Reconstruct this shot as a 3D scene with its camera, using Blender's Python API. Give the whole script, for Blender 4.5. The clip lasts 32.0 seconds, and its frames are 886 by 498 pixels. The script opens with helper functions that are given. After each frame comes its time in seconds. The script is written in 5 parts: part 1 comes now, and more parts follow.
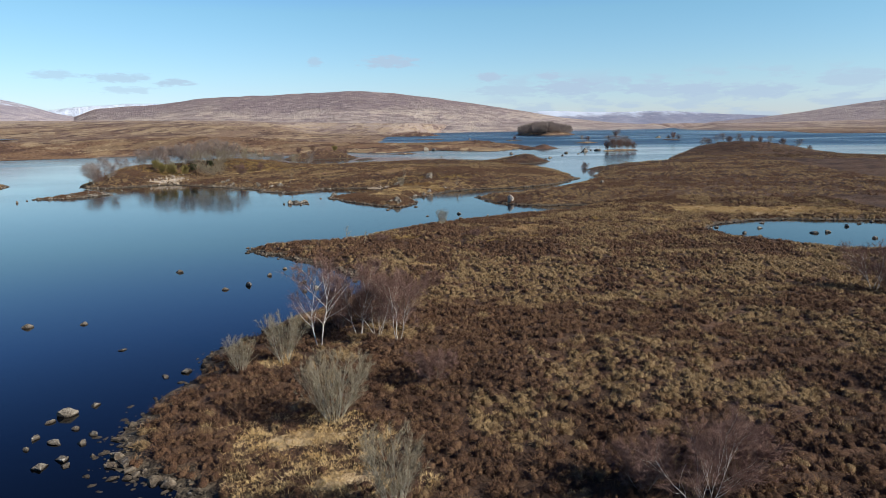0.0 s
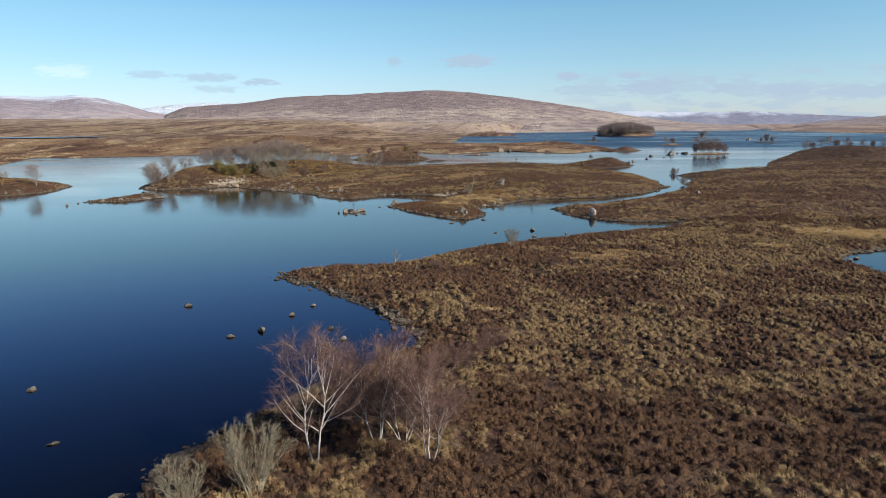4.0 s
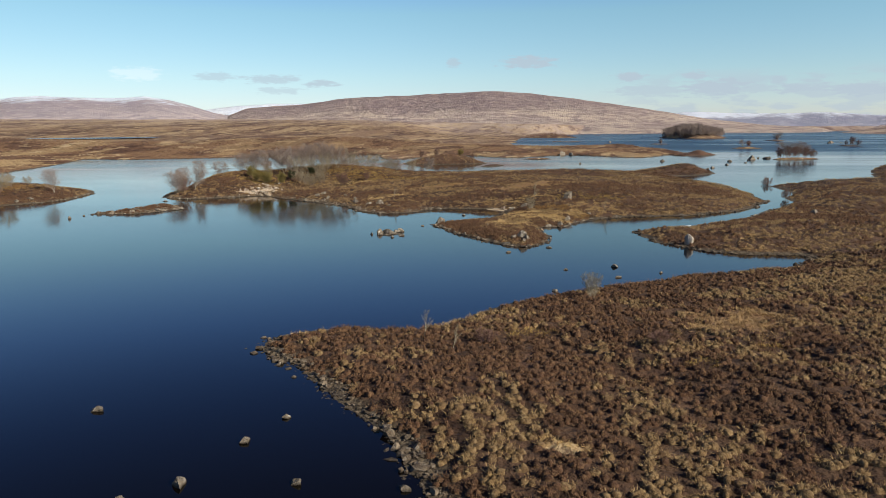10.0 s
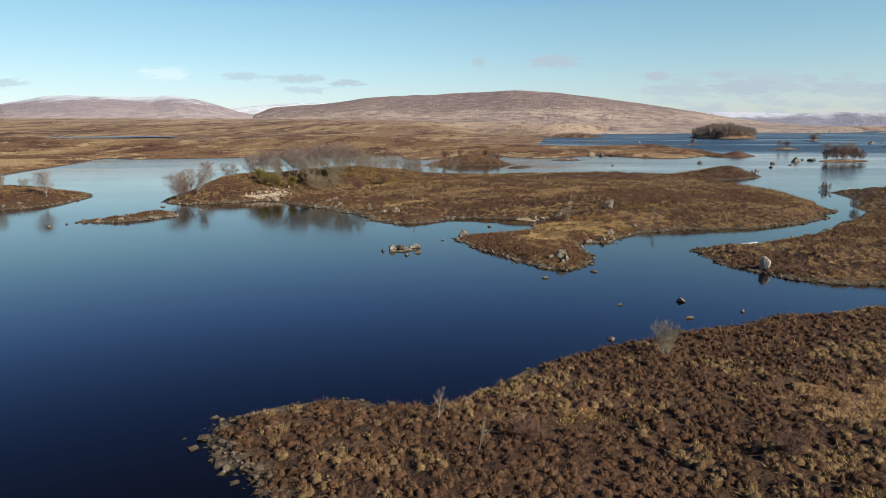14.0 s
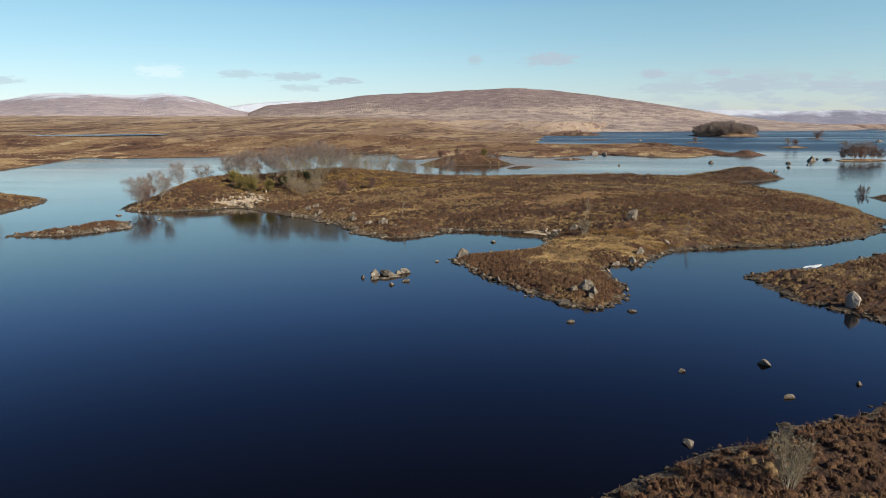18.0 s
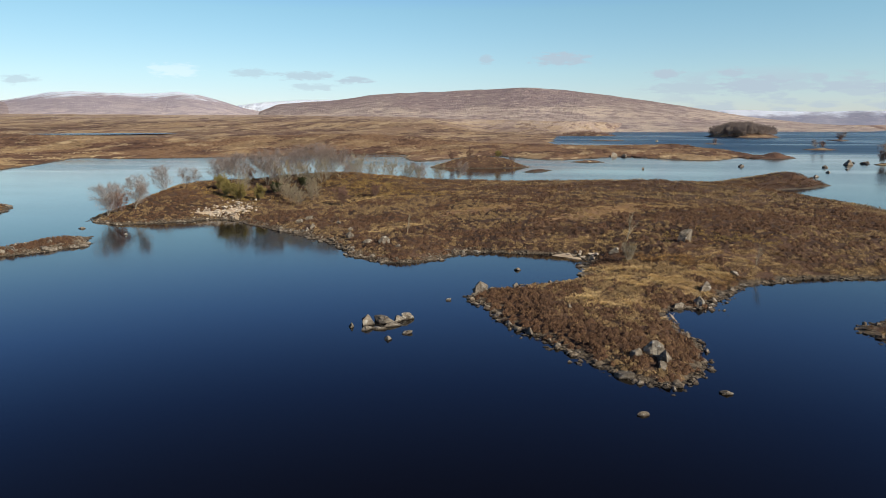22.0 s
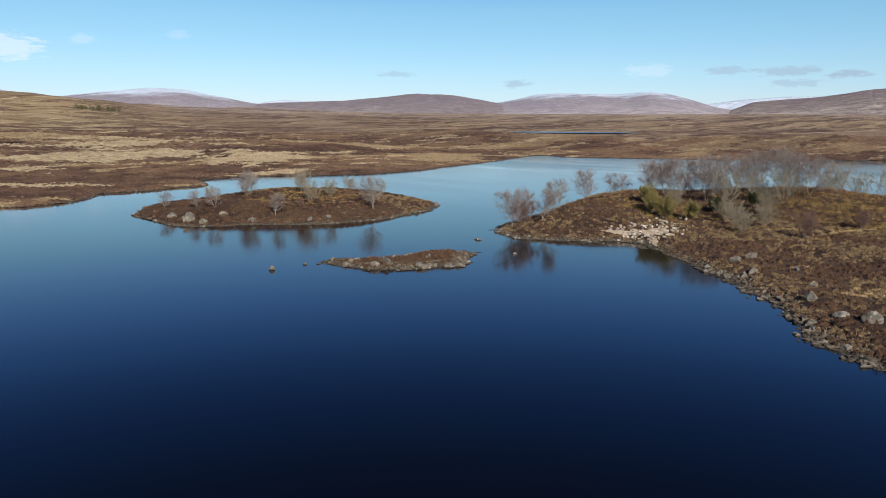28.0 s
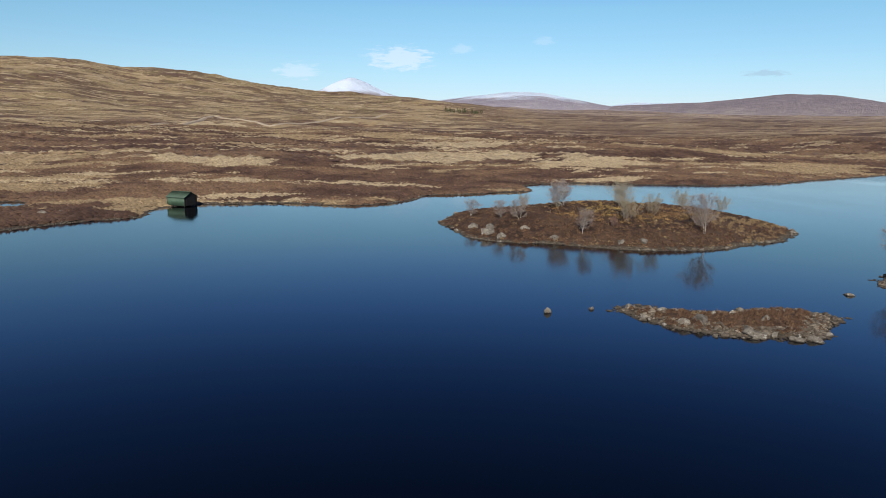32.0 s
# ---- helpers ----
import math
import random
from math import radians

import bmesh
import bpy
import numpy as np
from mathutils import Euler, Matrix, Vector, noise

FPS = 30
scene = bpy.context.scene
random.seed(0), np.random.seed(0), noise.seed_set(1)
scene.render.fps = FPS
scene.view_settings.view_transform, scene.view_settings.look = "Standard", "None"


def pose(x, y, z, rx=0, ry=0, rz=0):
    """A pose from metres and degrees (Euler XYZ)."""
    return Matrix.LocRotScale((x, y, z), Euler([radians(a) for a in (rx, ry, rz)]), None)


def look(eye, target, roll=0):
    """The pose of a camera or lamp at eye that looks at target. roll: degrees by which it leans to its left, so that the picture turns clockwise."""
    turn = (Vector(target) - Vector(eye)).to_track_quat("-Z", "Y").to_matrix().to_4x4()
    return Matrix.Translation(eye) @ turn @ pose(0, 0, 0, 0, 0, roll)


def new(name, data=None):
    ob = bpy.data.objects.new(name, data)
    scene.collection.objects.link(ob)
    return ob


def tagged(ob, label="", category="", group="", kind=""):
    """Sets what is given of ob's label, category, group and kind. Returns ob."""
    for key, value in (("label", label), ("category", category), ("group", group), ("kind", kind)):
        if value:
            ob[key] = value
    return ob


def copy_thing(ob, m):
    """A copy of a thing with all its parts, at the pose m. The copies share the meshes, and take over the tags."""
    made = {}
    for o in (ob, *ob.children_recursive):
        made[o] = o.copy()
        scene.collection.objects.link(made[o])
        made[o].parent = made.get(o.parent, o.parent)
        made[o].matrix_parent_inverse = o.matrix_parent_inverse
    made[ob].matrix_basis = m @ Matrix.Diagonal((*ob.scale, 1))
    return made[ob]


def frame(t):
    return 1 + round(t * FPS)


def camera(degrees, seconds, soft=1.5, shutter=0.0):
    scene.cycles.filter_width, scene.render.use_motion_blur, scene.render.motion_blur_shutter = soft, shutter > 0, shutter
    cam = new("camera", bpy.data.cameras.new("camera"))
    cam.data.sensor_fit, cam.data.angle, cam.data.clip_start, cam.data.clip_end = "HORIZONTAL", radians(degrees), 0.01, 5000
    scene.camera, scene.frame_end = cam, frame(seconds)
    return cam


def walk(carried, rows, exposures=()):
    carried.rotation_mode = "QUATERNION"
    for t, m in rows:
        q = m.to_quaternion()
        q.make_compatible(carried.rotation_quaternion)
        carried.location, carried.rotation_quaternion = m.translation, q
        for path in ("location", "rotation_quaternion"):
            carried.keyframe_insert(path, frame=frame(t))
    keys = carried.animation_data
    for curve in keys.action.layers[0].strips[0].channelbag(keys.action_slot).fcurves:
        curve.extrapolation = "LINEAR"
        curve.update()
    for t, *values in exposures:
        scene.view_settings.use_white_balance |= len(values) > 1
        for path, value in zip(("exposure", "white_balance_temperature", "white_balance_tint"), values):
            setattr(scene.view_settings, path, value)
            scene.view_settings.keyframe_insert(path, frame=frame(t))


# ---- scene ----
cam = camera(64.2, 32.0, soft=0.8)
PATH = [
    (0, (1.41, 0.987, 17.38), (1.404, 2.958, 17.042), -0.9),
    (1, (1.844, 5.85, 17.322), (1.748, 7.819, 16.986), -0.9),
    (2, (2.176, 10.447, 17.535), (2.017, 12.412, 17.2), -0.8),
    (3, (2.22, 15.239, 17.794), (2.031, 17.201, 17.458), -0.7),
    (3.5, (2.161, 17.661, 17.89), (1.958, 19.622, 17.553), -0.6),
    (5.5, (1.633, 27.33, 18.057), (1.388, 29.286, 17.721), -0.5),
    (6, (1.394, 29.855, 18.082), (1.133, 31.809, 17.746), -0.5),
    (7, (1.071, 34.559, 18.21), (0.767, 36.507, 17.874), -0.4),
    (8, (0.531, 39.25, 18.254), (0.202, 41.194, 17.92), -0.5),
    (9, (-0.106, 43.809, 18.4), (-0.456, 45.75, 18.065), -0.4),
    (10, (-0.702, 48.228, 18.411), (-1.074, 50.165, 18.078), -0.4),
    (11, (-1.52, 52.781, 18.503), (-1.915, 54.713, 18.171), -0.4),
    (12, (-2.4, 57.436, 18.546), (-2.818, 59.363, 18.214), -0.4),
    (13, (-3.248, 61.987, 18.432), (-3.689, 63.909, 18.099), -0.3),
    (14, (-4.148, 66.595, 18.395), (-4.585, 68.517, 18.061), -0.3),
    (14.5, (-4.606, 69.047, 18.445), (-5.044, 70.969, 18.11), -0.2),
    (16.5, (-6.763, 79.78, 18.343), (-7.194, 81.703, 18.006), -0.4),
    (17, (-7.426, 82.437, 18.348), (-7.856, 84.361, 18.01), -0.3),
    (18, (-8.568, 87.522, 18.357), (-8.996, 89.446, 18.017), -0.3),
    (19, (-9.712, 92.811, 18.373), (-10.14, 94.735, 18.033), -0.3),
    (20, (-11.085, 97.794, 18.483), (-11.507, 99.719, 18.143), -0.2),
    (21, (-12.315, 102.782, 18.55), (-12.738, 104.707, 18.21), -0.1),
    (21.5, (-12.925, 105.557, 18.588), (-13.359, 107.479, 18.247), -0.1),
    (22, (-13.484, 108.08, 18.617), (-13.94, 109.997, 18.276), -0.1),
    (22.5, (-14.111, 110.695, 18.631), (-14.582, 112.609, 18.291), -0.2),
    (23, (-14.767, 113.303, 18.645), (-15.259, 115.211, 18.305), -0.2),
    (23.5, (-15.523, 115.956, 18.673), (-16.066, 117.851, 18.333), -0.1),
    (24, (-16.147, 118.661, 18.675), (-16.783, 120.526, 18.335), -0.1),
    (24.5, (-16.915, 121.389, 18.698), (-17.638, 123.222, 18.356), -0.1),
    (26.5, (-20.786, 132.401, 18.704), (-21.938, 133.999, 18.361), 0.17),
    (27, (-22.136, 135.119, 18.645), (-23.422, 136.611, 18.3), 0.14),
    (27.5, (-23.592, 137.662, 18.61), (-24.995, 139.045, 18.265), 0.15),
    (28, (-25.159, 140.058, 18.614), (-26.657, 141.338, 18.27), 0.18),
    (28.5, (-26.759, 142.469, 18.663), (-28.297, 143.701, 18.32), 0.24),
    (29, (-28.467, 144.78, 18.744), (-30.081, 145.911, 18.401), 0.28),
    (29.5, (-30.304, 146.967, 18.841), (-32.029, 147.92, 18.498), 0.32),
    (30, (-32.259, 149.01, 18.933), (-34.076, 149.77, 18.59), 0.37),
    (30.5, (-34.362, 150.825, 18.992), (-36.24, 151.42, 18.648), 0.43),
    (31, (-36.581, 152.503, 19.02), (-38.469, 153.065, 18.675), 0.48),
    (31.5, (-38.987, 153.946, 19.018), (-40.885, 154.477, 18.675), 0.55),
    (32, (-41.497, 155.275, 19.015), (-43.417, 155.715, 18.671), 0.63),
]
walk(cam, [(t, look(eye, target, roll)) for t, eye, target, roll in PATH], exposures=((0, 0.40, 6150, 10), (3.5, 0.40, 6260, 10), (7, 0.38, 6620, 10), (10, 0.38, 6900, 10), (17, 0.38, 6960, 10), (24, 0.38, 6600, 10), (28, 0.18, 6120, 10), (32, 0.13, 6060, 10)))

# ---- sky and sun ----
SUN_DIR = Vector((0.82, -0.30, 0.50)).normalized()      # towards the sun
SUN_ELEV = math.asin(SUN_DIR.z)
SUN_AZ = math.atan2(SUN_DIR.x, SUN_DIR.y)
sun_data = bpy.data.lights.new("sun", "SUN")
sun_data.energy, sun_data.angle, sun_data.color = 5.0, radians(0.53), (1.0, 0.90, 0.76)
sun_ob = new("sun", sun_data)
sun_ob.matrix_world = look((0, 0, 60), Vector((0, 0, 60)) - SUN_DIR)


GREY_CLOUDS = [(-4.1, 5.15, 2.2, 0.50, 0.8), (3.7, 3.90, 1.4, 0.36, 0.85), (8.3, 3.86, 1.0, 0.32, 0.8), (-24.1, 3.92, 2.3, 0.36, 0.6), (-23.6, 3.05, 1.9, 0.28, 0.45), (-20.3, 3.60, 1.4, 0.26, 0.7),
               (-10.0, 5.18, 0.7, 0.30, 0.6), (-28.3, 4.05, 1.6, 0.34, 0.5), (5.2, 2.85, 3.0, 0.50, 0.6), (10.0, 2.95, 2.8, 0.70, 0.85), (15.6, 2.72, 2.2, 0.40, 0.8), (19.2, 2.55, 2.5, 0.55, 0.85),
               (23.5, 2.30, 3.0, 0.55, 0.8), (14.1, 3.32, 0.7, 0.3, 0.7), (-43.7, 3.26, 1.2, 0.3, 0.5), (-53.2, 3.96, 1.4, 0.25, 0.4)]
WHITE_CLOUDS = [(-80.6, 5.15, 2.5, 0.9, 0.45), (-88.5, 4.04, 1.6, 0.6, 0.3), (-75.9, 5.91, 1.0, 0.35, 0.2), (-69.4, 6.51, 0.8, 0.35, 0.15), (-33.6, 4.17, 1.9, 0.5, 0.22)]


def make_world():
    w = bpy.data.worlds.new("sky")
    scene.world = w
    w.use_nodes = True
    nt = w.node_tree
    nt.nodes.clear()
    n, l = nt.nodes.new, nt.links.new

    def math_node(op, a, b=None, c=None):
        m = n("ShaderNodeMath")
        m.operation = op
        for i, v in enumerate((a, b, c)):
            if v is None:
                continue
            if isinstance(v, (int, float)):
                m.inputs[i].default_value = v
            else:
                l(v, m.inputs[i])
        return m.outputs[0]

    sky = n("ShaderNodeTexSky")
    sky.sky_type, sky.sun_disc = "NISHITA", False
    sky.sun_elevation, sky.sun_rotation = SUN_ELEV, SUN_AZ
    sky.air_density, sky.dust_density, sky.ozone_density = 1.0, 0.0, 3.0
    tc = n("ShaderNodeTexCoord")
    sep = n("ShaderNodeSeparateXYZ")
    l(tc.outputs["Generated"], sep.inputs[0])
    az = math_node("ARCTAN2", sep.outputs[0], sep.outputs[1])
    el = math_node("ARCSINE", sep.outputs[2])
    comb = n("ShaderNodeCombineXYZ")
    l(math_node("MULTIPLY", az, 11.0), comb.inputs[0])
    l(math_node("MULTIPLY", el, 44.0), comb.inputs[1])
    noi = n("ShaderNodeTexNoise")
    noi.inputs["Scale"].default_value, noi.inputs["Detail"].default_value, noi.inputs["Roughness"].default_value = 1.5, 5.0, 0.52
    l(comb.outputs[0], noi.inputs["Vector"])

    def ramp(value, lo, hi, a=0.0, b=1.0):
        r = n("ShaderNodeMapRange")
        r.interpolation_type = "SMOOTHSTEP"
        l(value, r.inputs[0])
        for i, v in zip((1, 2, 3, 4), (lo, hi, a, b)):
            r.inputs[i].default_value = v
        return r.outputs[0]

    # thin grey fair-weather clouds low over the hills: bearing, height, half length, half depth in degrees
    fluff = n("ShaderNodeTexNoise")
    fluff.inputs["Scale"].default_value, fluff.inputs["Detail"].default_value, fluff.inputs["Roughness"].default_value = 5.0, 6.0, 0.58
    l(comb.outputs[0], fluff.inputs["Vector"])
    ragged = math_node("MULTIPLY", fluff.outputs["Fac"], 2.6)

    def puff_of(bearing, height, long, deep, dense):
        dx = math_node("MULTIPLY", math_node("SUBTRACT", az, radians(bearing)), 1 / radians(long))
        dy = math_node("MULTIPLY", math_node("SUBTRACT", el, radians(height)), 1 / radians(deep))
        r = math_node("SQRT", math_node("ADD", math_node("MULTIPLY", dx, dx), math_node("MULTIPLY", dy, dy)))
        return math_node("MULTIPLY", ramp(math_node("ADD", r, ragged), 2.5, 1.8), dense)

    mask = None
    for spec in GREY_CLOUDS:
        one = puff_of(*spec)
        mask = one if mask is None else math_node("MAXIMUM", mask, one)
    band = math_node("MULTIPLY", ramp(el, radians(4.6), radians(3.2)), ramp(az, radians(0), radians(8)))
    bank = math_node("MULTIPLY", math_node("MULTIPLY", ramp(noi.outputs["Fac"], 0.47, 0.58), band), 0.6)
    mask = math_node("MAXIMUM", mask, bank)
    puff = None
    for spec in WHITE_CLOUDS:
        one = puff_of(*spec)
        puff = one if puff is None else math_node("MAXIMUM", puff, one)
    mix = n("ShaderNodeMix")
    mix.data_type = "RGBA"
    l(mask, mix.inputs["Factor"])
    vivid = n("ShaderNodeHueSaturation")
    vivid.inputs["Saturation"].default_value = 0.96
    l(sky.outputs[0], vivid.inputs["Color"])
    # clear polar air: less glare near the skyline than the model gives, deeper blue overhead
    low = n("ShaderNodeMapRange")
    l(el, low.inputs[0])
    low.inputs[1].default_value, low.inputs[2].default_value = 0.0, radians(40)
    tint = n("ShaderNodeValToRGB")
    stops = tint.color_ramp.elements
    stops[0].position, stops[0].color = 0.0, (0.50, 0.55, 0.78, 1)
    stops[1].position, stops[1].color = 1.0, (0.112, 0.132, 0.20, 1)
    stops.new(0.05).color = (0.575, 0.635, 0.79, 1)
    stops.new(0.10).color = (0.60, 0.69, 0.77, 1)
    stops.new(0.22).color = (0.585, 0.75, 0.755, 1)
    stops.new(0.30).color = (0.46, 0.66, 0.86, 1)
    stops.new(0.37).color = (0.36, 0.57, 0.89, 1)
    stops.new(0.52).color = (0.20, 0.36, 0.66, 1)
    l(low.outputs[0], tint.inputs[0])
    clear = n("ShaderNodeMix")
    clear.data_type, clear.blend_type = "RGBA", "MULTIPLY"
    clear.inputs["Factor"].default_value = 1.0
    l(vivid.outputs[0], clear.inputs["A"])
    l(tint.outputs["Color"], clear.inputs["B"])
    west = n("ShaderNodeMix")
    west.data_type, west.blend_type = "RGBA", "MULTIPLY"
    l(ramp(az, radians(-12), radians(-60)), west.inputs["Factor"])
    l(clear.outputs["Result"], west.inputs["A"])
    west.inputs["B"].default_value = (0.89, 0.88, 0.87, 1)
    l(west.outputs["Result"], mix.inputs["A"])
    mix.inputs["B"].default_value = (2.7, 3.35, 4.1, 1)
    bg = n("ShaderNodeBackground")
    bg.inputs["Strength"].default_value = 0.132
    cloud = n("ShaderNodeMix")
    cloud.data_type = "RGBA"
    l(puff, cloud.inputs["Factor"])
    l(mix.outputs["Result"], cloud.inputs["A"])
    cloud.inputs["B"].default_value = (6.6, 6.7, 7.0, 1)
    l(cloud.outputs["Result"], bg.inputs["Color"])
    out = n("ShaderNodeOutputWorld")
    l(bg.outputs[0], out.inputs["Surface"])


make_world()


CENTRE = (-20.0, 120.0)      # the middle of the place, for bearings and distances


# ---- materials ----
class Mat:
    """A small builder for node materials in world metres."""

    def __init__(self, name, rough=0.9):
        self.m = bpy.data.materials.new(name)
        self.m.use_nodes = True
        self.nt = self.m.node_tree
        self.b = self.nt.nodes["Principled BSDF"]
        self.b.inputs["Roughness"].default_value = rough
        self.b.inputs["Specular IOR Level"].default_value = 0.25
        self.pos = self.n("ShaderNodeNewGeometry").outputs["Position"]

    def n(self, kind):
        return self.nt.nodes.new(kind)

    def l(self, a, b):
        self.nt.links.new(a, b)

    def noise(self, scale, detail=4.0, rough=0.55, stretch=(1, 1, 1), local=False, shift=(0, 0, 0)):
        mp = self.n("ShaderNodeMapping")
        mp.inputs["Scale"].default_value = stretch
        mp.inputs["Location"].default_value = shift
        self.l(self.n("ShaderNodeTexCoord").outputs["Object"] if local else self.pos, mp.inputs[0])
        t = self.n("ShaderNodeTexNoise")
        t.inputs["Scale"].default_value, t.inputs["Detail"].default_value, t.inputs["Roughness"].default_value = scale, detail, rough
        self.l(mp.outputs[0], t.inputs["Vector"])
        return t.outputs["Fac"]

    def ramp(self, fac, lo, hi, a=0.0, b=1.0):
        r = self.n("ShaderNodeMapRange")
        r.interpolation_type = "SMOOTHSTEP"
        self.l(fac, r.inputs[0])
        for i, v in zip((1, 2, 3, 4), (lo, hi, a, b)):
            r.inputs[i].default_value = v
        return r.outputs[0]

    def mul(self, a, b, op="MULTIPLY"):
        m = self.n("ShaderNodeMath")
        m.operation = op
        for i, v in enumerate((a, b)):
            if isinstance(v, (int, float)):
                m.inputs[i].default_value = v
            else:
                self.l(v, m.inputs[i])
        return m.outputs[0]

    def mix(self, fac, a, b, mode="MIX"):
        m = self.n("ShaderNodeMix")
        m.data_type, m.blend_type = "RGBA", mode
        if isinstance(fac, (int, float)):
            m.inputs["Factor"].default_value = fac
        else:
            self.l(fac, m.inputs["Factor"])
        for key, v in (("A", a), ("B", b)):
            if isinstance(v, tuple):
                m.inputs[key].default_value = (*v, 1)
            else:
                self.l(v, m.inputs[key])
        return m.outputs["Result"]

    def height(self):
        s = self.n("ShaderNodeSeparateXYZ")
        self.l(self.pos, s.inputs[0])
        return s.outputs[2]

    def blob(self, edge, cx, cy, rx, ry, turn):
        """One inside an ellipse on the ground with a ragged edge."""
        mp = self.n("ShaderNodeMapping")
        mp.vector_type = "TEXTURE"
        mp.inputs["Location"].default_value, mp.inputs["Rotation"].default_value, mp.inputs["Scale"].default_value = (cx, cy, 0), (0, 0, radians(turn)), (rx, ry, 1000)
        self.l(self.pos, mp.inputs[0])
        size = self.n("ShaderNodeVectorMath")
        size.operation = "LENGTH"
        self.l(mp.outputs[0], size.inputs[0])
        return self.ramp(self.mul(size.outputs["Value"], self.mul(edge, 3.4), "ADD"), 2.55, 2.35, 0.0, 0.9)

    def island(self):
        return self.n("ShaderNodeNewGeometry").outputs["Random Per Island"]

    def random(self):
        return self.n("ShaderNodeObjectInfo").outputs["Random"]

    def color(self, c):
        if isinstance(c, tuple):
            self.b.inputs["Base Color"].default_value = (*c, 1)
        else:
            self.l(c, self.b.inputs["Base Color"])
        return self

    def bump(self, fac, strength, distance, under=None):
        b = self.n("ShaderNodeBump")
        b.inputs["Strength"].default_value, b.inputs["Distance"].default_value = strength, distance
        self.l(fac, b.inputs["Height"])
        if under is not None:
            self.l(under, b.inputs["Normal"])
        self.l(b.outputs[0], self.b.inputs["Normal"])
        return b.outputs[0]


HEATHER_DARK = (0.050, 0.027, 0.017)
MOOR_DARK, MOOR_HEATH, MOOR_RUSSET = (0.062, 0.034, 0.024), (0.148, 0.085, 0.055), (0.262, 0.165, 0.092)
MOOR_STRAW, MOOR_PALE = (0.410, 0.302, 0.165), (0.560, 0.440, 0.265)
MOSS = (0.255, 0.200, 0.085)


def moor_color(m):
    """Heather, deer grass and straw in drifts of many sizes."""
    # the islands and the low peninsula are heather with hardly any grass lawns
    way = m.n("ShaderNodeVectorMath")
    way.operation = "DISTANCE"
    m.l(m.pos, way.inputs[0])
    way.inputs[1].default_value = (60.0, 210.0, 0.0)
    lawn = m.ramp(way.outputs["Value"], 250.0, 278.0)
    patch2 = m.noise(0.075, 7, 0.68, shift=(31, 7, 0))
    peat = m.mix(m.ramp(patch2, 0.38, 0.60), (0.038, 0.022, 0.014), (0.090, 0.055, 0.034))
    open_moor = m.mix(m.ramp(patch2, 0.38, 0.60), MOOR_DARK, MOOR_HEATH)
    c = m.mix(lawn, peat, open_moor)
    c = m.mix(m.mul(lawn, m.ramp(m.noise(0.016, 7, 0.66, stretch=(1.3, 0.8, 1)), 0.45, 0.54, 0.0, 0.75)), c, MOOR_RUSSET)
    # the long hillside in the west is grassier
    up = m.ramp(m.height(), 9.0, 40.0)
    hill = m.mix(m.ramp(m.noise(0.0085, 10, 0.68, stretch=(1.4, 0.8, 1), shift=(9, 1, 0)), 0.45, 0.53), (0.165, 0.108, 0.060), (0.385, 0.290, 0.148))
    hill = m.mix(m.ramp(m.noise(0.02, 8, 0.68, shift=(3, 4, 0)), 0.52, 0.58, 0, 0.6), hill, MOSS)
    hill = m.mix(m.ramp(m.noise(0.014, 9, 0.68, stretch=(1.6, 0.6, 1), shift=(21, 14, 0)), 0.53, 0.56, 0, 0.85), hill, MOOR_HEATH)
    place = m.n("ShaderNodeSeparateXYZ")
    m.l(m.pos, place.inputs[0])
    south = m.mul(m.ramp(place.outputs[1], 420.0, 640.0, 1.0, 0.42), m.ramp(place.outputs[0], 150.0, 400.0, 1.0, 0.25))
    c = m.mix(m.mul(m.mul(up, 0.9), south), c, hill)
    # far northern moor: heather and bleached grass in thin streaks, distance haze painted in
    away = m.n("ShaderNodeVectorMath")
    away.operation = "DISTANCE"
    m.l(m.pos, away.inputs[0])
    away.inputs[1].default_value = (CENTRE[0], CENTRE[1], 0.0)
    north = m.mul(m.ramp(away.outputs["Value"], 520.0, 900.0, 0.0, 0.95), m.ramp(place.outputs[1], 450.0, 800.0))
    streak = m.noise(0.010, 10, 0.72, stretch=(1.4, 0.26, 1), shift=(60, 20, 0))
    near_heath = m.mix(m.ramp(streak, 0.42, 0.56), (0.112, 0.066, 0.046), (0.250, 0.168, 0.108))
    # paler, pinker tones with distance paint an aerial veil over the moor
    hazed_heath = m.mix(m.ramp(streak, 0.44, 0.54), (0.270, 0.205, 0.185), (0.440, 0.355, 0.300))
    far_haze = m.ramp(away.outputs["Value"], 1300.0, 2400.0)
    heath = m.mix(far_haze, near_heath, hazed_heath)
    bleached = m.mix(far_haze, (0.400, 0.300, 0.180), (0.520, 0.425, 0.330))
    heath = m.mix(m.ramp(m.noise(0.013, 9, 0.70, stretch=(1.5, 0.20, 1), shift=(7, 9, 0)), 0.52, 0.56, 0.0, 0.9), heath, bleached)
    heath = m.mix(m.ramp(m.noise(0.019, 8, 0.70, stretch=(1.5, 0.22, 1), shift=(17, 49, 0)), 0.54, 0.58, 0.0, 0.85), heath, m.mix(far_haze, (0.075, 0.042, 0.030), (0.165, 0.115, 0.105)))
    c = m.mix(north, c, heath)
    c = m.mix(m.blob(m.noise(0.02, 6, 0.6), -64, 1592, 90, 70, 0), c, (0.080, 0.048, 0.036))
    c = m.mix(m.ramp(m.noise(0.28, 6, 0.7, shift=(2, 2, 0)), 0.52, 0.60, 0.0, 0.5), c, MOOR_HEATH)
    c = m.mix(m.ramp(m.noise(0.14, 6, 0.7, shift=(11, 2, 0)), 0.56, 0.63, 0.0, 0.7), c, MOOR_DARK)
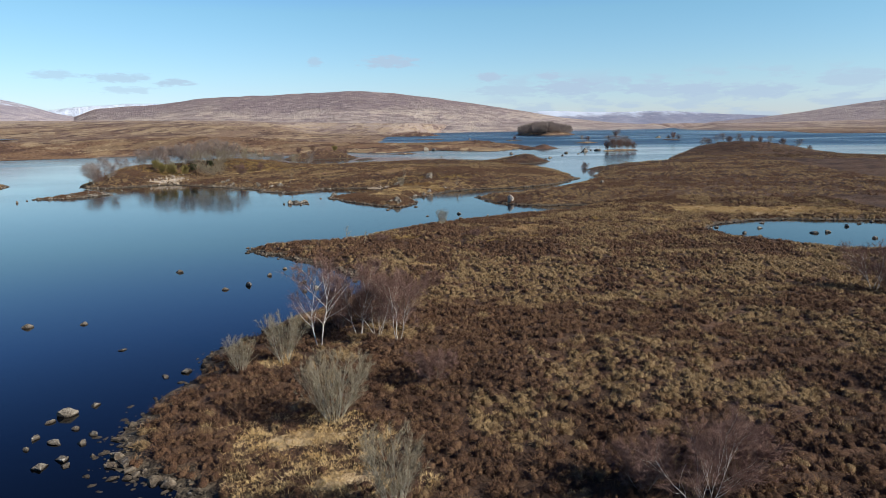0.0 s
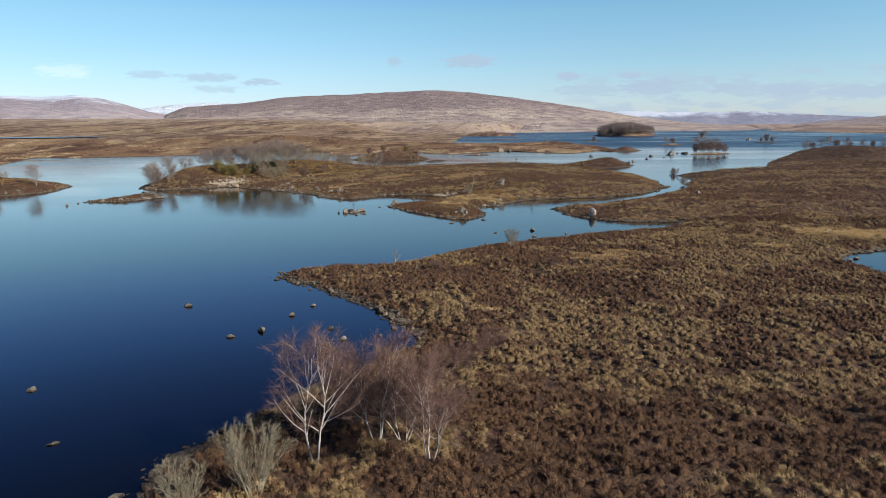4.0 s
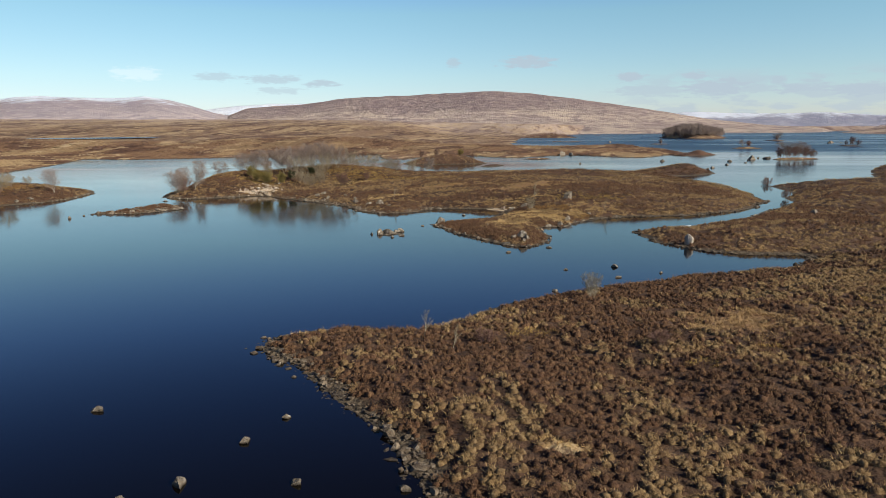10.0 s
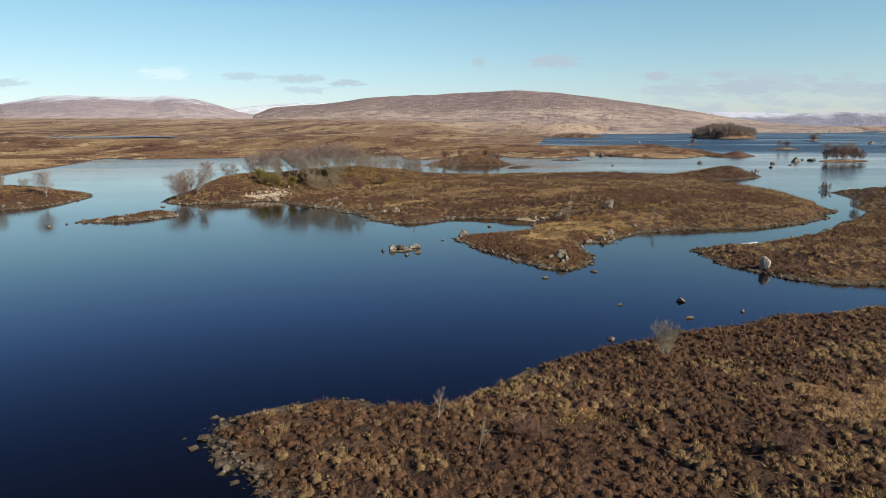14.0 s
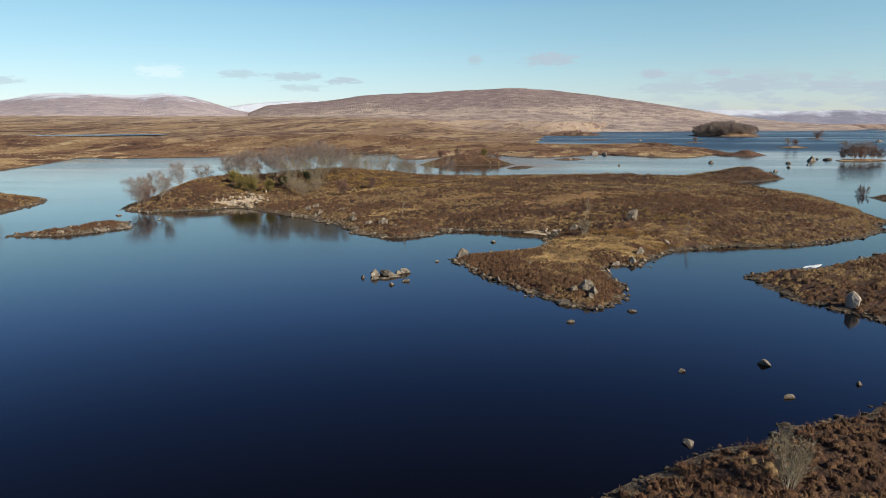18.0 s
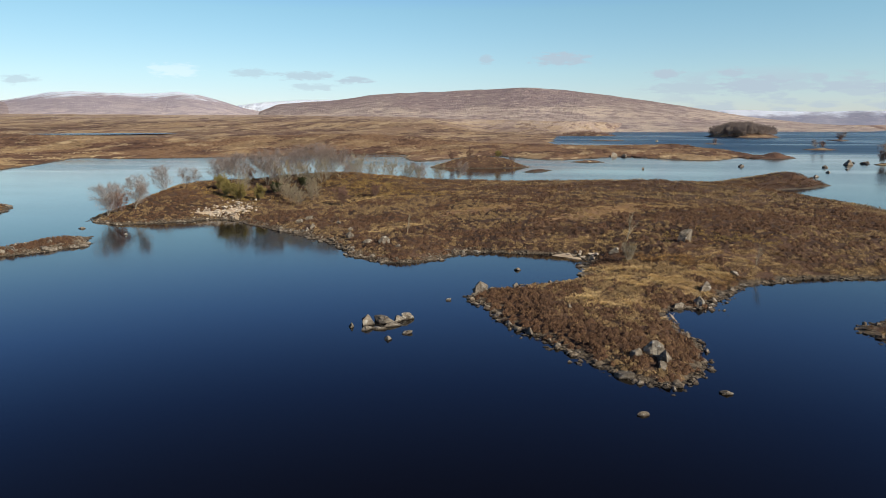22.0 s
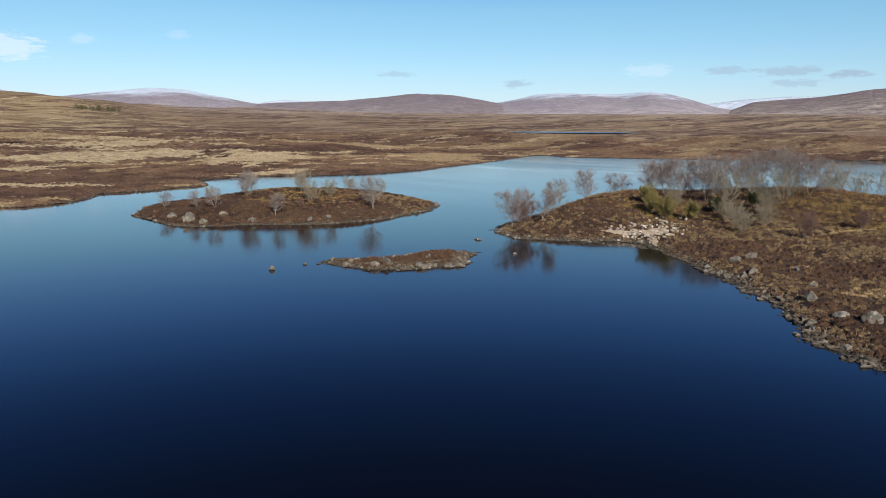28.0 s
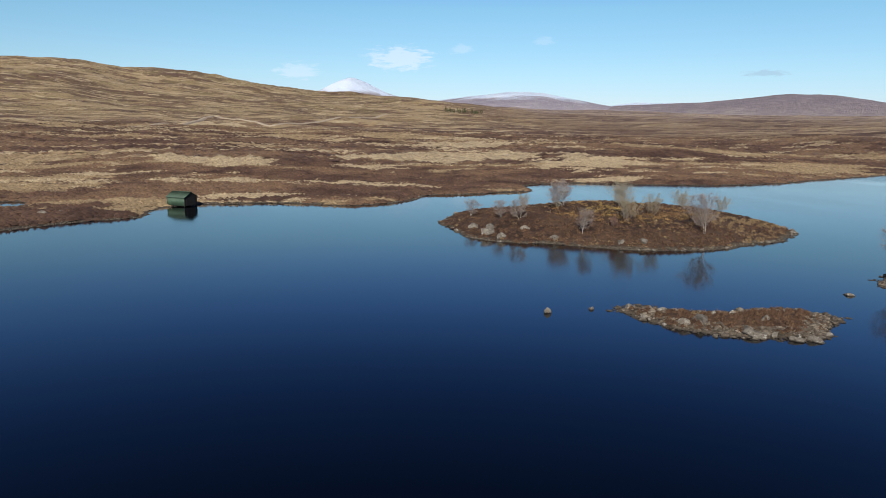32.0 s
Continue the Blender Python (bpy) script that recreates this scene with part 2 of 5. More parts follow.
    # bleached grass in crisp-edged drifts, longest across the slope
    lawn = m.mul(lawn, south)
    straw = m.noise(0.012, 9, 0.66, stretch=(1.7, 0.7, 1), shift=(5, 90, 0))
    c = m.mix(m.mul(lawn, m.ramp(straw, 0.53, 0.56, 0, 0.9)), c, MOOR_STRAW)
    c = m.mix(m.mul(lawn, m.ramp(m.noise(0.034, 8, 0.68, stretch=(1.7, 0.7, 1), shift=(70, 3, 0)), 0.565, 0.595, 0, 0.9)), c, MOOR_PALE)
    edge = m.noise(0.035, 8, 0.68, shift=(4, 4, 0))
    ragged = m.noise(0.4, 6, 0.7, shift=(8, 1, 0))
    for cx, cy, rx, ry, turn in GRASS_FLATS:
        c = m.mix(m.blob(edge if ry > 20 else ragged, cx, cy, rx, ry, turn), c, MOOR_PALE)
    for cx, cy, rx, ry, turn in ((-37, 242, 12, 4.5, 32), (-13.5, 238, 18, 5.5, 52), (13.3, 114.5, 6, 4.4, 20)):
        c = m.mix(m.blob(ragged, cx, cy, rx, ry, turn), c, MOOR_RUSSET)
    c = m.mix(m.ramp(m.noise(0.9, 5, 0.65), 0.46, 0.64, 0.0, 0.35), c, MOOR_DARK)
    return c


# flats of bleached grass on the western moor and by the bog pond: centre, radii, turn
GRASS_FLATS = [(-320.6, 128.4, 19, 27, 0), (-361.9, 231.6, 30, 58, 18), (-328.9, 285.4, 26, 34, 10), (-440.1, 257.1, 34, 60, 20), (-650.6, 13.2, 26, 60, 0), (-860.4, 95.5, 60, 50, 0), (-583.1, 323.7, 60, 70, 20), (61, 136, 17, 5.0, -14), (-6.6, 37.5, 2.4, 1.4, -8), (-3.6, 32.5, 2.4, 1.1, 0), (-1, 86.2, 1.2, 1.0, 0)]


def moor_material():
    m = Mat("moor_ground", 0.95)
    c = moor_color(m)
    # stony waterline and lake bed
    wob = m.mul(m.noise(0.35, 4, 0.6), 0.55)
    stony = m.ramp(m.mul(m.height(), wob, "SUBTRACT"), 0.12, -0.12)
    rock = m.mix(m.ramp(m.noise(2.2, 4, 0.6), 0.35, 0.65), (0.045, 0.036, 0.026), (0.135, 0.110, 0.078))
    c = m.mix(stony, c, rock)
    m.color(c)
    first = m.bump(m.noise(0.12, 6, 0.65), 0.8, 2.5)
    m.bump(m.noise(1.6, 4, 0.65), 0.9, 0.35, first)
    return m.m


def water_material():
    m = Mat("lake_water", 0.035)
    m.b.inputs["IOR"].default_value = 1.33
    m.b.inputs["Specular IOR Level"].default_value = 0.5
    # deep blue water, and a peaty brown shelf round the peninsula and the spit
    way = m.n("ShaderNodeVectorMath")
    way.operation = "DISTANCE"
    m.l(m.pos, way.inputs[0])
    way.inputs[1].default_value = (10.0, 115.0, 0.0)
    dimmed_shelf = m.ramp(m.mul(way.outputs["Value"], m.mul(m.noise(0.05, 4, 0.6), 24.0), "ADD"), 112.0, 66.0)
    m.color(m.mix(dimmed_shelf, (0.0009, 0.0013, 0.0026), (0.0026, 0.0019, 0.0014)))
    # specular tint paints bluer sky reflections, and darker ones over the shelf
    m.l(m.mix(dimmed_shelf, (0.165, 0.42, 0.565), (0.11, 0.175, 0.195)), m.b.inputs["Specular Tint"])
    first = m.bump(m.noise(0.8, 3, 0.6, stretch=(1, 1.6, 1)), 0.06, 0.05)
    m.bump(m.noise(5.0, 3, 0.6), 0.04, 0.02, first)
    # calm lanes in the middle of the lake, wind-ruffled water farther off
    ruffled = m.n("ShaderNodeVectorMath")
    ruffled.operation = "DISTANCE"
    m.l(m.pos, ruffled.inputs[0])
    ruffled.inputs[1].default_value = (CENTRE[0], CENTRE[1], 0.0)
    north = m.ramp(ruffled.outputs["Value"], 190.0, 340.0)
    lanes = m.ramp(m.noise(0.012, 5, 0.6, stretch=(0.45, 1.7, 1)), 0.40, 0.60, 0.055, 0.10)
    rough = m.mul(m.mul(north, m.ramp(m.noise(0.010, 4, 0.6, stretch=(0.4, 2.0, 1), shift=(8, 3, 0)), 0.36, 0.50, 0.0, 0.05)), lanes, "ADD")
    # the wide upper lake lies open to the wind
    windy = m.mul(m.ramp(ruffled.outputs["Value"], 440.0, 640.0), m.ramp(m.noise(0.006, 4, 0.6, stretch=(0.4, 1.6, 1), shift=(2, 7, 0)), 0.40, 0.52, 0.08, 0.22))
    m.l(m.mul(rough, windy, "ADD"), m.b.inputs["Roughness"])
    return m.m


def hill_material(name, low, high, dark, snow_from, snow_to, amount=1.0, relief=1.0, heather_from=90.0):
    """Bleached grass below, purple-grey heather above, in ragged tongues, with crags and gullies; distance haze is in
    the colours.
    """
    m = Mat(name, 0.95)
    z = m.height()
    c = m.mix(m.ramp(m.noise(0.003, 10, 0.70, stretch=(1, 1, 2.5)), 0.42, 0.60), low, high)
    tongue = m.mul(z, m.mul(m.noise(0.004, 10, 0.72, stretch=(1.6, 0.6, 1)), 190.0), "ADD")
    c = m.mix(m.ramp(tongue, heather_from + 70, heather_from + 150, 0, 0.7), c, dark)
    c = m.mix(m.ramp(m.noise(0.014, 9, 0.76, stretch=(1, 1, 3)), 0.48, 0.56, 0, 0.7), c, dark)
    c = m.mix(m.ramp(m.noise(0.020, 8, 0.74, stretch=(1, 1, 4), shift=(40, 3, 8)), 0.56, 0.62, 0, 0.55), c, tuple(min(1.0, v * 1.22) for v in high))
    rough_z = m.mul(z, m.mul(m.noise(0.007, 8, 0.7, stretch=(1, 0.5, 1)), 150.0), "ADD")
    # snow tinted blue to stand for the air in between
    c = m.mix(m.ramp(rough_z, snow_from + 75, snow_to + 75, 0, amount), c, (0.74, 0.83, 0.96))
    m.color(c)
    m.bump(m.noise(0.008, 10, 0.72), relief, 60.0)
    return m.m


def rock_material(name, base, light, dark, lichen):
    m = Mat(name, 0.88)
    c = m.mix(m.ramp(m.noise(1.4, 6, 0.65), 0.40, 0.62), base, light)
    c = m.mix(m.ramp(m.noise(6.0, 5, 0.7, shift=(4, 2, 8)), 0.52, 0.66, 0, 0.75), c, dark)
    c = m.mix(m.ramp(m.noise(2.7, 4, 0.6, shift=(1, 5, 0)), 0.60, 0.66, 0, lichen), c, (0.60, 0.59, 0.53))
    c = m.mix(m.mul(m.random(), 0.30), c, dark)
    c = m.mix(m.ramp(m.island(), 0.1, 1.0, 0.55, 0.0), c, dark)
    wet = m.ramp(m.height(), 0.16, 0.02)
    c = m.mix(wet, c, (0.055, 0.045, 0.035))
    m.color(c)
    m.bump(m.noise(4.0, 8, 0.72), 0.9, 0.16)
    return m.m


def plant_material(name, tones, rough=0.9, speckle=0.3, patch=0.12):
    """Tones: three colours, mixed by patches of some metres, by the clump and by the blade."""
    m = Mat(name, rough)
    c = m.mix(m.ramp(m.noise(patch, 4, 0.6), 0.38, 0.62), tones[0], tones[1])
    c = m.mix(m.ramp(m.noise(0.85, 3, 0.6, shift=(3, 9, 0)), 0.45, 0.66, 0, 0.8), c, tones[2])
    c = m.mix(m.mul(m.island(), speckle), c, tuple(v * 1.7 for v in tones[1]))
    m.color(c)
    return m.m


def cushion_material(name, tones):
    """Plant cushions: tone by the cushion, mottled by drifts and by fine grain, with a rough nap."""
    m = Mat(name, 0.95)
    c = m.mix(m.ramp(m.island(), 0.1, 0.9), tones[0], tones[1])
    c = m.mix(m.mul(m.ramp(m.noise(0.13, 4, 0.6, shift=(6, 6, 0)), 0.40, 0.62), 0.6), c, tones[1])
    c = m.mix(m.ramp(m.noise(3.2, 5, 0.7), 0.48, 0.66, 0, 0.75), c, tones[2])
    c = m.mix(m.ramp(m.noise(8.0, 3, 0.7, shift=(1, 2, 3)), 0.50, 0.62, 0, 0.6), c, tones[0])
    m.color(c)
    m.bump(m.noise(9.0, 4, 0.7), 1.0, 0.12)
    return m.m


def bark_material(name, pale, dark):
    m = Mat(name, 0.8)
    c = m.mix(m.ramp(m.noise(5.0, 4, 0.6, stretch=(1, 1, 0.5)), 0.52, 0.68), pale, dark)
    m.color(c)
    m.bump(m.noise(14, 4, 0.6), 0.5, 0.02)
    return m.m


def twig_material(name, a, b):
    m = Mat(name, 0.85)
    m.color(m.mix(m.island(), a, b))
    return m.m


def tussock_material():
    m = Mat("moor_tussocks", 0.95)
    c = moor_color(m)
    m.color(m.mix(m.mul(m.island(), 0.32), c, HEATHER_DARK))
    return m.m


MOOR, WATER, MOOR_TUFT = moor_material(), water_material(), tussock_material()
GRANITE = rock_material("granite", (0.185, 0.160, 0.125), (0.345, 0.31, 0.25), (0.050, 0.040, 0.031), 0.8)
SHORE_ROCK = rock_material("shore_rock", (0.125, 0.096, 0.068), (0.28, 0.235, 0.175), (0.045, 0.034, 0.024), 0.25)
HEATH = plant_material("heather_twigs", ((0.060, 0.032, 0.020), (0.128, 0.071, 0.040), (0.215, 0.135, 0.070)), patch=0.10)
GRASS = plant_material("dead_grass", ((0.188, 0.122, 0.058), (0.288, 0.200, 0.095), (0.398, 0.300, 0.152)), patch=0.14)
HEATH_DOME = cushion_material("heather_cushion", ((0.048, 0.026, 0.016), (0.112, 0.062, 0.036), (0.200, 0.126, 0.066)))
GRASS_DOME = cushion_material("grass_cushion", ((0.095, 0.059, 0.031), (0.200, 0.134, 0.067), (0.330, 0.246, 0.130)))
STRAW_MAT = plant_material("straw_grass", ((0.27, 0.180, 0.085), (0.36, 0.255, 0.125), (0.43, 0.32, 0.17)), patch=0.2)
GOLD_MAT = plant_material("golden_moor_grass", ((0.37, 0.245, 0.105), (0.49, 0.355, 0.168), (0.58, 0.440, 0.235)), patch=0.3, speckle=0.2)
TAN_MAT = plant_material("tan_deer_grass", ((0.26, 0.17, 0.08), (0.32, 0.215, 0.105), (0.36, 0.26, 0.13)), patch=0.2)
BRACKEN = plant_material("bracken", ((0.17, 0.095, 0.042), (0.28, 0.168, 0.064), (0.35, 0.232, 0.088)), patch=0.15)
MOSS_MAT = plant_material("moss_grass", ((0.24, 0.160, 0.055), (0.34, 0.232, 0.074), (0.41, 0.295, 0.100)), patch=0.15)
SAND = plant_material("sandy_shingle", ((0.32, 0.25, 0.175), (0.42, 0.345, 0.25), (0.24, 0.185, 0.125)), patch=0.6)
ICE = plant_material("shore_ice", ((0.74, 0.78, 0.80), (0.82, 0.85, 0.87), (0.60, 0.65, 0.68)), 0.35, 0.0, 0.5)
GREEN_TIN = plant_material("green_iron", ((0.046, 0.082, 0.052), (0.062, 0.105, 0.066), (0.042, 0.070, 0.047)), 0.5, 0.0, 0.4)
GREEN_ROOF = plant_material("green_roof_iron", ((0.050, 0.085, 0.058), (0.062, 0.100, 0.068), (0.052, 0.072, 0.052)), 0.6, 0.0, 0.4)
DARK_SHADED_BOARD = plant_material("dark_shaded_boards", ((0.016, 0.014, 0.012), (0.024, 0.021, 0.018), (0.012, 0.011, 0.010)), 0.8, 0.0, 1.5)
BIRCH_BARK = bark_material("birch_bark", (0.62, 0.58, 0.52), (0.10, 0.08, 0.07))
GREY_BARK = bark_material("lichen_bark", (0.36, 0.33, 0.25), (0.18, 0.155, 0.115))
PALE_BARK = bark_material("pale_bark", (0.36, 0.33, 0.285), (0.12, 0.10, 0.085))
BROWN_BARK = bark_material("brown_bark", (0.24, 0.19, 0.15), (0.10, 0.075, 0.06))
BIRCH_TWIG = twig_material("birch_twigs", (0.165, 0.132, 0.115), (0.295, 0.245, 0.215))
GREY_TWIG = twig_material("lichen_twigs", (0.185, 0.158, 0.108), (0.315, 0.275, 0.190))
RED_TWIG = twig_material("red_twigs", (0.135, 0.078, 0.062), (0.245, 0.155, 0.122))
OLIVE_TWIG = twig_material("olive_gorse", (0.17, 0.14, 0.048), (0.30, 0.25, 0.09))
GREEN_NEEDLE = twig_material("dark_needles", (0.030, 0.040, 0.018), (0.085, 0.090, 0.036))


# ---- mesh helpers ----
def mesh_from(name, verts, faces, material, smooth=True):
    """A mesh from arrays of places and of triangles or quads."""
    verts, faces = np.asarray(verts, np.float32), np.asarray(faces, np.int32)
    k = faces.shape[1]
    me = bpy.data.meshes.new(name)
    me.vertices.add(len(verts))
    me.vertices.foreach_set("co", verts.ravel())
    me.loops.add(faces.size)
    me.loops.foreach_set("vertex_index", faces.ravel())
    me.polygons.add(len(faces))
    me.polygons.foreach_set("loop_start", np.arange(0, faces.size, k, dtype=np.int32))
    me.polygons.foreach_set("loop_total", np.full(len(faces), k, np.int32))
    me.polygons.foreach_set("use_smooth", np.full(len(faces), smooth))
    me.update(calc_edges=True)
    me.materials.append(material)
    return me


def part(name, me, parent, label=""):
    ob = new(name, me)
    ob.parent = parent
    return tagged(ob, label)


def lattice(ix, iy, seed):
    h = (ix.astype(np.int64) * 374761393 + iy.astype(np.int64) * 668265263 + seed * 974634777) & 0x7FFFFFFF
    h = ((h ^ (h >> 13)) * 1274126177) & 0x7FFFFFFF
    return ((h ^ (h >> 16)) & 0xFFFF) / 65535.0


def value_noise(x, y, seed=0):
    ix, iy = np.floor(x), np.floor(y)
    u, v = x - ix, y - iy
    u, v = u * u * (3 - 2 * u), v * v * (3 - 2 * v)
    a, b = lattice(ix, iy, seed), lattice(ix + 1, iy, seed)
    c, d = lattice(ix, iy + 1, seed), lattice(ix + 1, iy + 1, seed)
    return (a + (b - a) * u) * (1 - v) + (c + (d - c) * u) * v - 0.5


def fbm(x, y, seed=0, octaves=4):
    out, amp = np.zeros_like(x), 1.0
    for k in range(octaves):
        out += amp * value_noise(x * 2**k + 17.3 * k, y * 2**k - 9.1 * k, seed + k)
        amp *= 0.5
    return out


def smooth(a, b, x):
    t = np.clip((x - a) / (b - a), 0, 1)
    return t * t * (3 - 2 * t)


# ---- the plan: shores as closed smooth curves through a few points ----
SHORES = {
    "peninsula": [(-11, 31), (-16, 34), (-18, 38), (-19, 42), (-18, 48), (-17, 55), (-14, 61), (-12, 67), (-9, 72), (-7, 77), (-8, 82), (-11, 87.5),
                  (-20, 96.5), (-27, 103), (-26, 107), (-21, 110.5), (-15, 112.5), (-9, 119.5), (0, 129.5), (11, 137.5), (22, 145), (31, 153), (31, 158),
                  (22, 157), (16, 162), (9, 176.5), (19, 185.5), (35, 203.5), (47, 226), (55, 252), (61, 276), (59, 289), (77, 291), (96, 306),
                  (106, 333), (124, 385), (150, 425), (190, 410), (223, 357), (300, 335), (700, 320), (2200, 400), (6000, 300), (6000, -6000)],
    "peninsula_back": [(-200, -6000), (-160, -900), (-60, -300), (-18, -120), (-6, -40), (-4, 0), (-7, 18)],
    "island": [(-115, 228.5), (-107, 226), (-98, 229.5), (-90, 237.5), (-79, 229), (-63, 219), (-46, 201.5), (-38, 203), (-34, 210.5), (-26, 211.5),
               (-18, 208), (-16.5, 196), (-24, 189), (-27, 184), (-21, 172), (-15, 163.5), (-11, 159.5), (-8, 160.5), (-6, 166), (-5.5, 172), (-7, 180),
               (-3, 184), (5, 198), (17, 203), (31, 211), (41, 225), (46, 242), (47, 262), (44, 285), (35, 315), (35, 332), (46, 342), (55, 358), (50, 376),
               (30, 372), (12, 352), (-25, 342), (-54, 346), (-87, 350), (-103, 345), (-120, 322), (-131, 296), (-130, 270), (-122, 244)],
    "west_isle": [(-181.1, 187.2), (-167.4, 186.4), (-155.1, 188.1), (-147.9, 200.3), (-141.6, 210.4), (-140.6, 221.5), (-146.2, 238.4), (-152.9, 247.4), (-165.2, 252.1), (-178.3, 249.9),
                  (-191.5, 237.9), (-199.9, 220.1), (-196.6, 202.8), (-190.8, 193.3)],
    "stone_bar": [(-109.2, 189.6), (-104.2, 191.3), (-100, 192.7), (-97.1, 196.5), (-95.6, 200.4), (-97.2, 206.1), (-100.8, 210.9), (-103.7, 207.2), (-105, 200.4), (-108.6, 193.8)],
    "north_isle": [(-95, 428), (-80, 424), (-60, 429), (-50, 437), (-58, 452), (-80, 456), (-96, 446)],
    "north_skerry": [(-50, 400), (-42, 402), (-38, 417), (-44, 419), (-49, 409)],
    "low_isle": [(-36, 490), (-25, 486), (-16, 490), (-20, 500), (-32, 499)],
    "reed_isle": [(60, 588), (66, 552), (78, 548), (93, 562), (92, 580), (78, 600), (66, 602)],
    "tree_islet": [(109, 489), (118, 485), (130, 488), (138, 499), (130, 508), (116, 503)],
    "rocky_islet": [(77, 910), (90, 898), (106, 903), (104, 917), (88, 922)],
    "thin_islet": [(-44, 1085), (-22, 1064), (0, 1070), (2, 1092), (-24, 1108)],
    "bush_islet": [(250, 806), (262, 792), (272, 804), (260, 820)],
    "mid_islet": [(136, 720), (148, 712), (160, 718), (154, 736), (140, 734)],
    "far_islet": [(255, 1112), (270, 1106), (286, 1114), (278, 1135), (262, 1134)],
    "wood_isle": [(150, 1480), (172, 1420), (218, 1345), (244, 1350), (264, 1430), (262, 1520), (215, 1545), (165, 1530)],
    "dark_isle": [(-122, 1590), (-110, 1562), (-60, 1552), (-12, 1572), (-8, 1620), (-60, 1640), (-110, 1625)],
    "east_shore": [(600, 1080), (690, 1450), (720, 1800), (820, 2500), (1100, 3000), (2200, 2800), (2600, 1500), (1500, 1060), (900, 1000)],
    "west_moor": [(-167, 71), (-176, 104), (-186, 116), (-194, 126), (-212, 130), (-217, 141), (-216, 157), (-210, 172), (-217, 185), (-231, 195), (-234, 207),
                  (-238, 218), (-242, 229), (-256, 231), (-266, 240), (-268, 254), (-262, 270), (-255, 295), (-260, 328), (-273, 357), (-290, 395), (-304, 425),
                  (-332, 482), (-306, 478), (-277, 492), (-240, 517), (-205, 550), (-172, 588), (-150, 572), (-130, 506), (-117, 484), (-107, 504), (-98, 546), (-82, 560), (-60, 522), (-38, 516), (-12, 566), (1, 560),
                  (24, 524), (42, 522), (60, 572), (74, 600), (78, 648), (66, 712), (38, 784), (0, 796), (-58, 784), (-80, 930), (-104, 1300), (-106, 1800), (60, 2700), (500, 3400), (1100, 3600), (2000, 3300), (6000, 2800)],
    "west_moor_back": [(6000, 6000), (-6000, 6000), (-6000, -3500), (-1500, -1500), (-300, -300), (-180, -60), (-162, 30)],
}
PONDS = {
    "bog_pond": [(46, 120), (52, 126), (63, 129), (73, 127), (84, 121), (82, 107), (68, 97), (57, 97), (50, 105), (46, 112)],
    "moor_pool": [(-226, 88), (-217, 90), (-212, 96), (-216, 99), (-226, 95)],
}


def closed_curve(pts, steps=4):
    p = np.array(pts, float)
    a, b, c, d = np.roll(p, 1, 0), p, np.roll(p, -1, 0), np.roll(p, -2, 0)
    out = []
    for k in range(steps):
        t = k / steps
        out.append(0.5 * (2 * b + (c - a) * t + (2 * a - 5 * b + 4 * c - d) * t * t + (3 * b - a - 3 * c + d) * t**3))
    return np.stack(out, 1).reshape(-1, 2)


def signed(px, py, poly, reach=160.0):
    """Metres inside (+) or outside (-) a closed outline."""
    out = np.full(px.shape, -reach, np.float32)
    lo, hi = poly.min(0) - reach, poly.max(0) + reach
    near = (px > lo[0]) & (px < hi[0]) & (py > lo[1]) & (py < hi[1])
    x, y = px[near].astype(np.float32), py[near].astype(np.float32)
    best, inside = np.full(x.shape, reach * reach, np.float32), np.zeros(x.shape, bool)
    for (ax, ay), (bx, by) in zip(poly.astype(np.float32), np.roll(poly, -1, 0).astype(np.float32)):
        ex, ey = bx - ax, by - ay
        if ay != by:
            cross = (ay > y) != (by > y)
            inside ^= cross & (x < ax + (y - ay) * (ex / ey))
        w = (x > min(ax, bx) - reach) & (x < max(ax, bx) + reach) & (y > min(ay, by) - reach) & (y < max(ay, by) + reach)
        if not w.any():
            continue
        xs, ys = x[w] - ax, y[w] - ay
        t = np.clip((xs * ex + ys * ey) / max(ex * ex + ey * ey, 1e-9), 0, 1)
        best[w] = np.minimum(best[w], (xs - t * ex) ** 2 + (ys - t * ey) ** 2)
    d = np.sqrt(best)
    out[near] = np.where(inside, d, -d)
    return out


OUTLINES = []
for key, pts in SHORES.items():
    if key.endswith("_back"):
        continue
    OUTLINES.append(closed_curve(pts + SHORES.get(key + "_back", [])))
POND_LINES = [closed_curve(p) for p in PONDS.values()]

# knolls: centre, radii, height
KNOLLS = [(-112, 262, 14, 26, 3.2), (-86, 288, 24, 26, 3.8), (2, 228, 34, 22, 2.0), (-20, 270, 60, 40, 1.6), (44, 362, 16, 12, 2.6), (-10, 320, 40, 18, 1.4),
          (-166, 222, 22, 26, 2.8), (-73, 441, 22, 12, 3.8), (166, 392, 38, 26, 6.5), (110, 270, 60, 60, 3.0), (40, 175, 30, 20, 1.0), (208, 1465, 46, 60, 12.0),
          (-64, 1590, 40, 28, 7.0), (30, 740, 26, 10, 2.0), (-420, 300, 90, 110, 5.0), (-330, 120, 60, 50, 3.0), (-240, 700, 140, 60, 6.0), (-520, 620, 150, 70, 7.0),
          (270, 1120, 10, 10, 2.0), (82, 562, 7, 8, 3.4), (45, 735, 14, 12, 1.6), (146, 724, 8, 8, 1.4)]
# the skyline of the moor itself: bearing from north, degrees of height
RISE_B = [-180, -125, -109, -104.8, -102.8, -100, -96.8, -94.9, -92.2, -89.4, -86.5, -81.5, -77.2, -72.8, -68, -63, -55, -48, -40, -28, -10, 0, 10, 25, 45, 180]
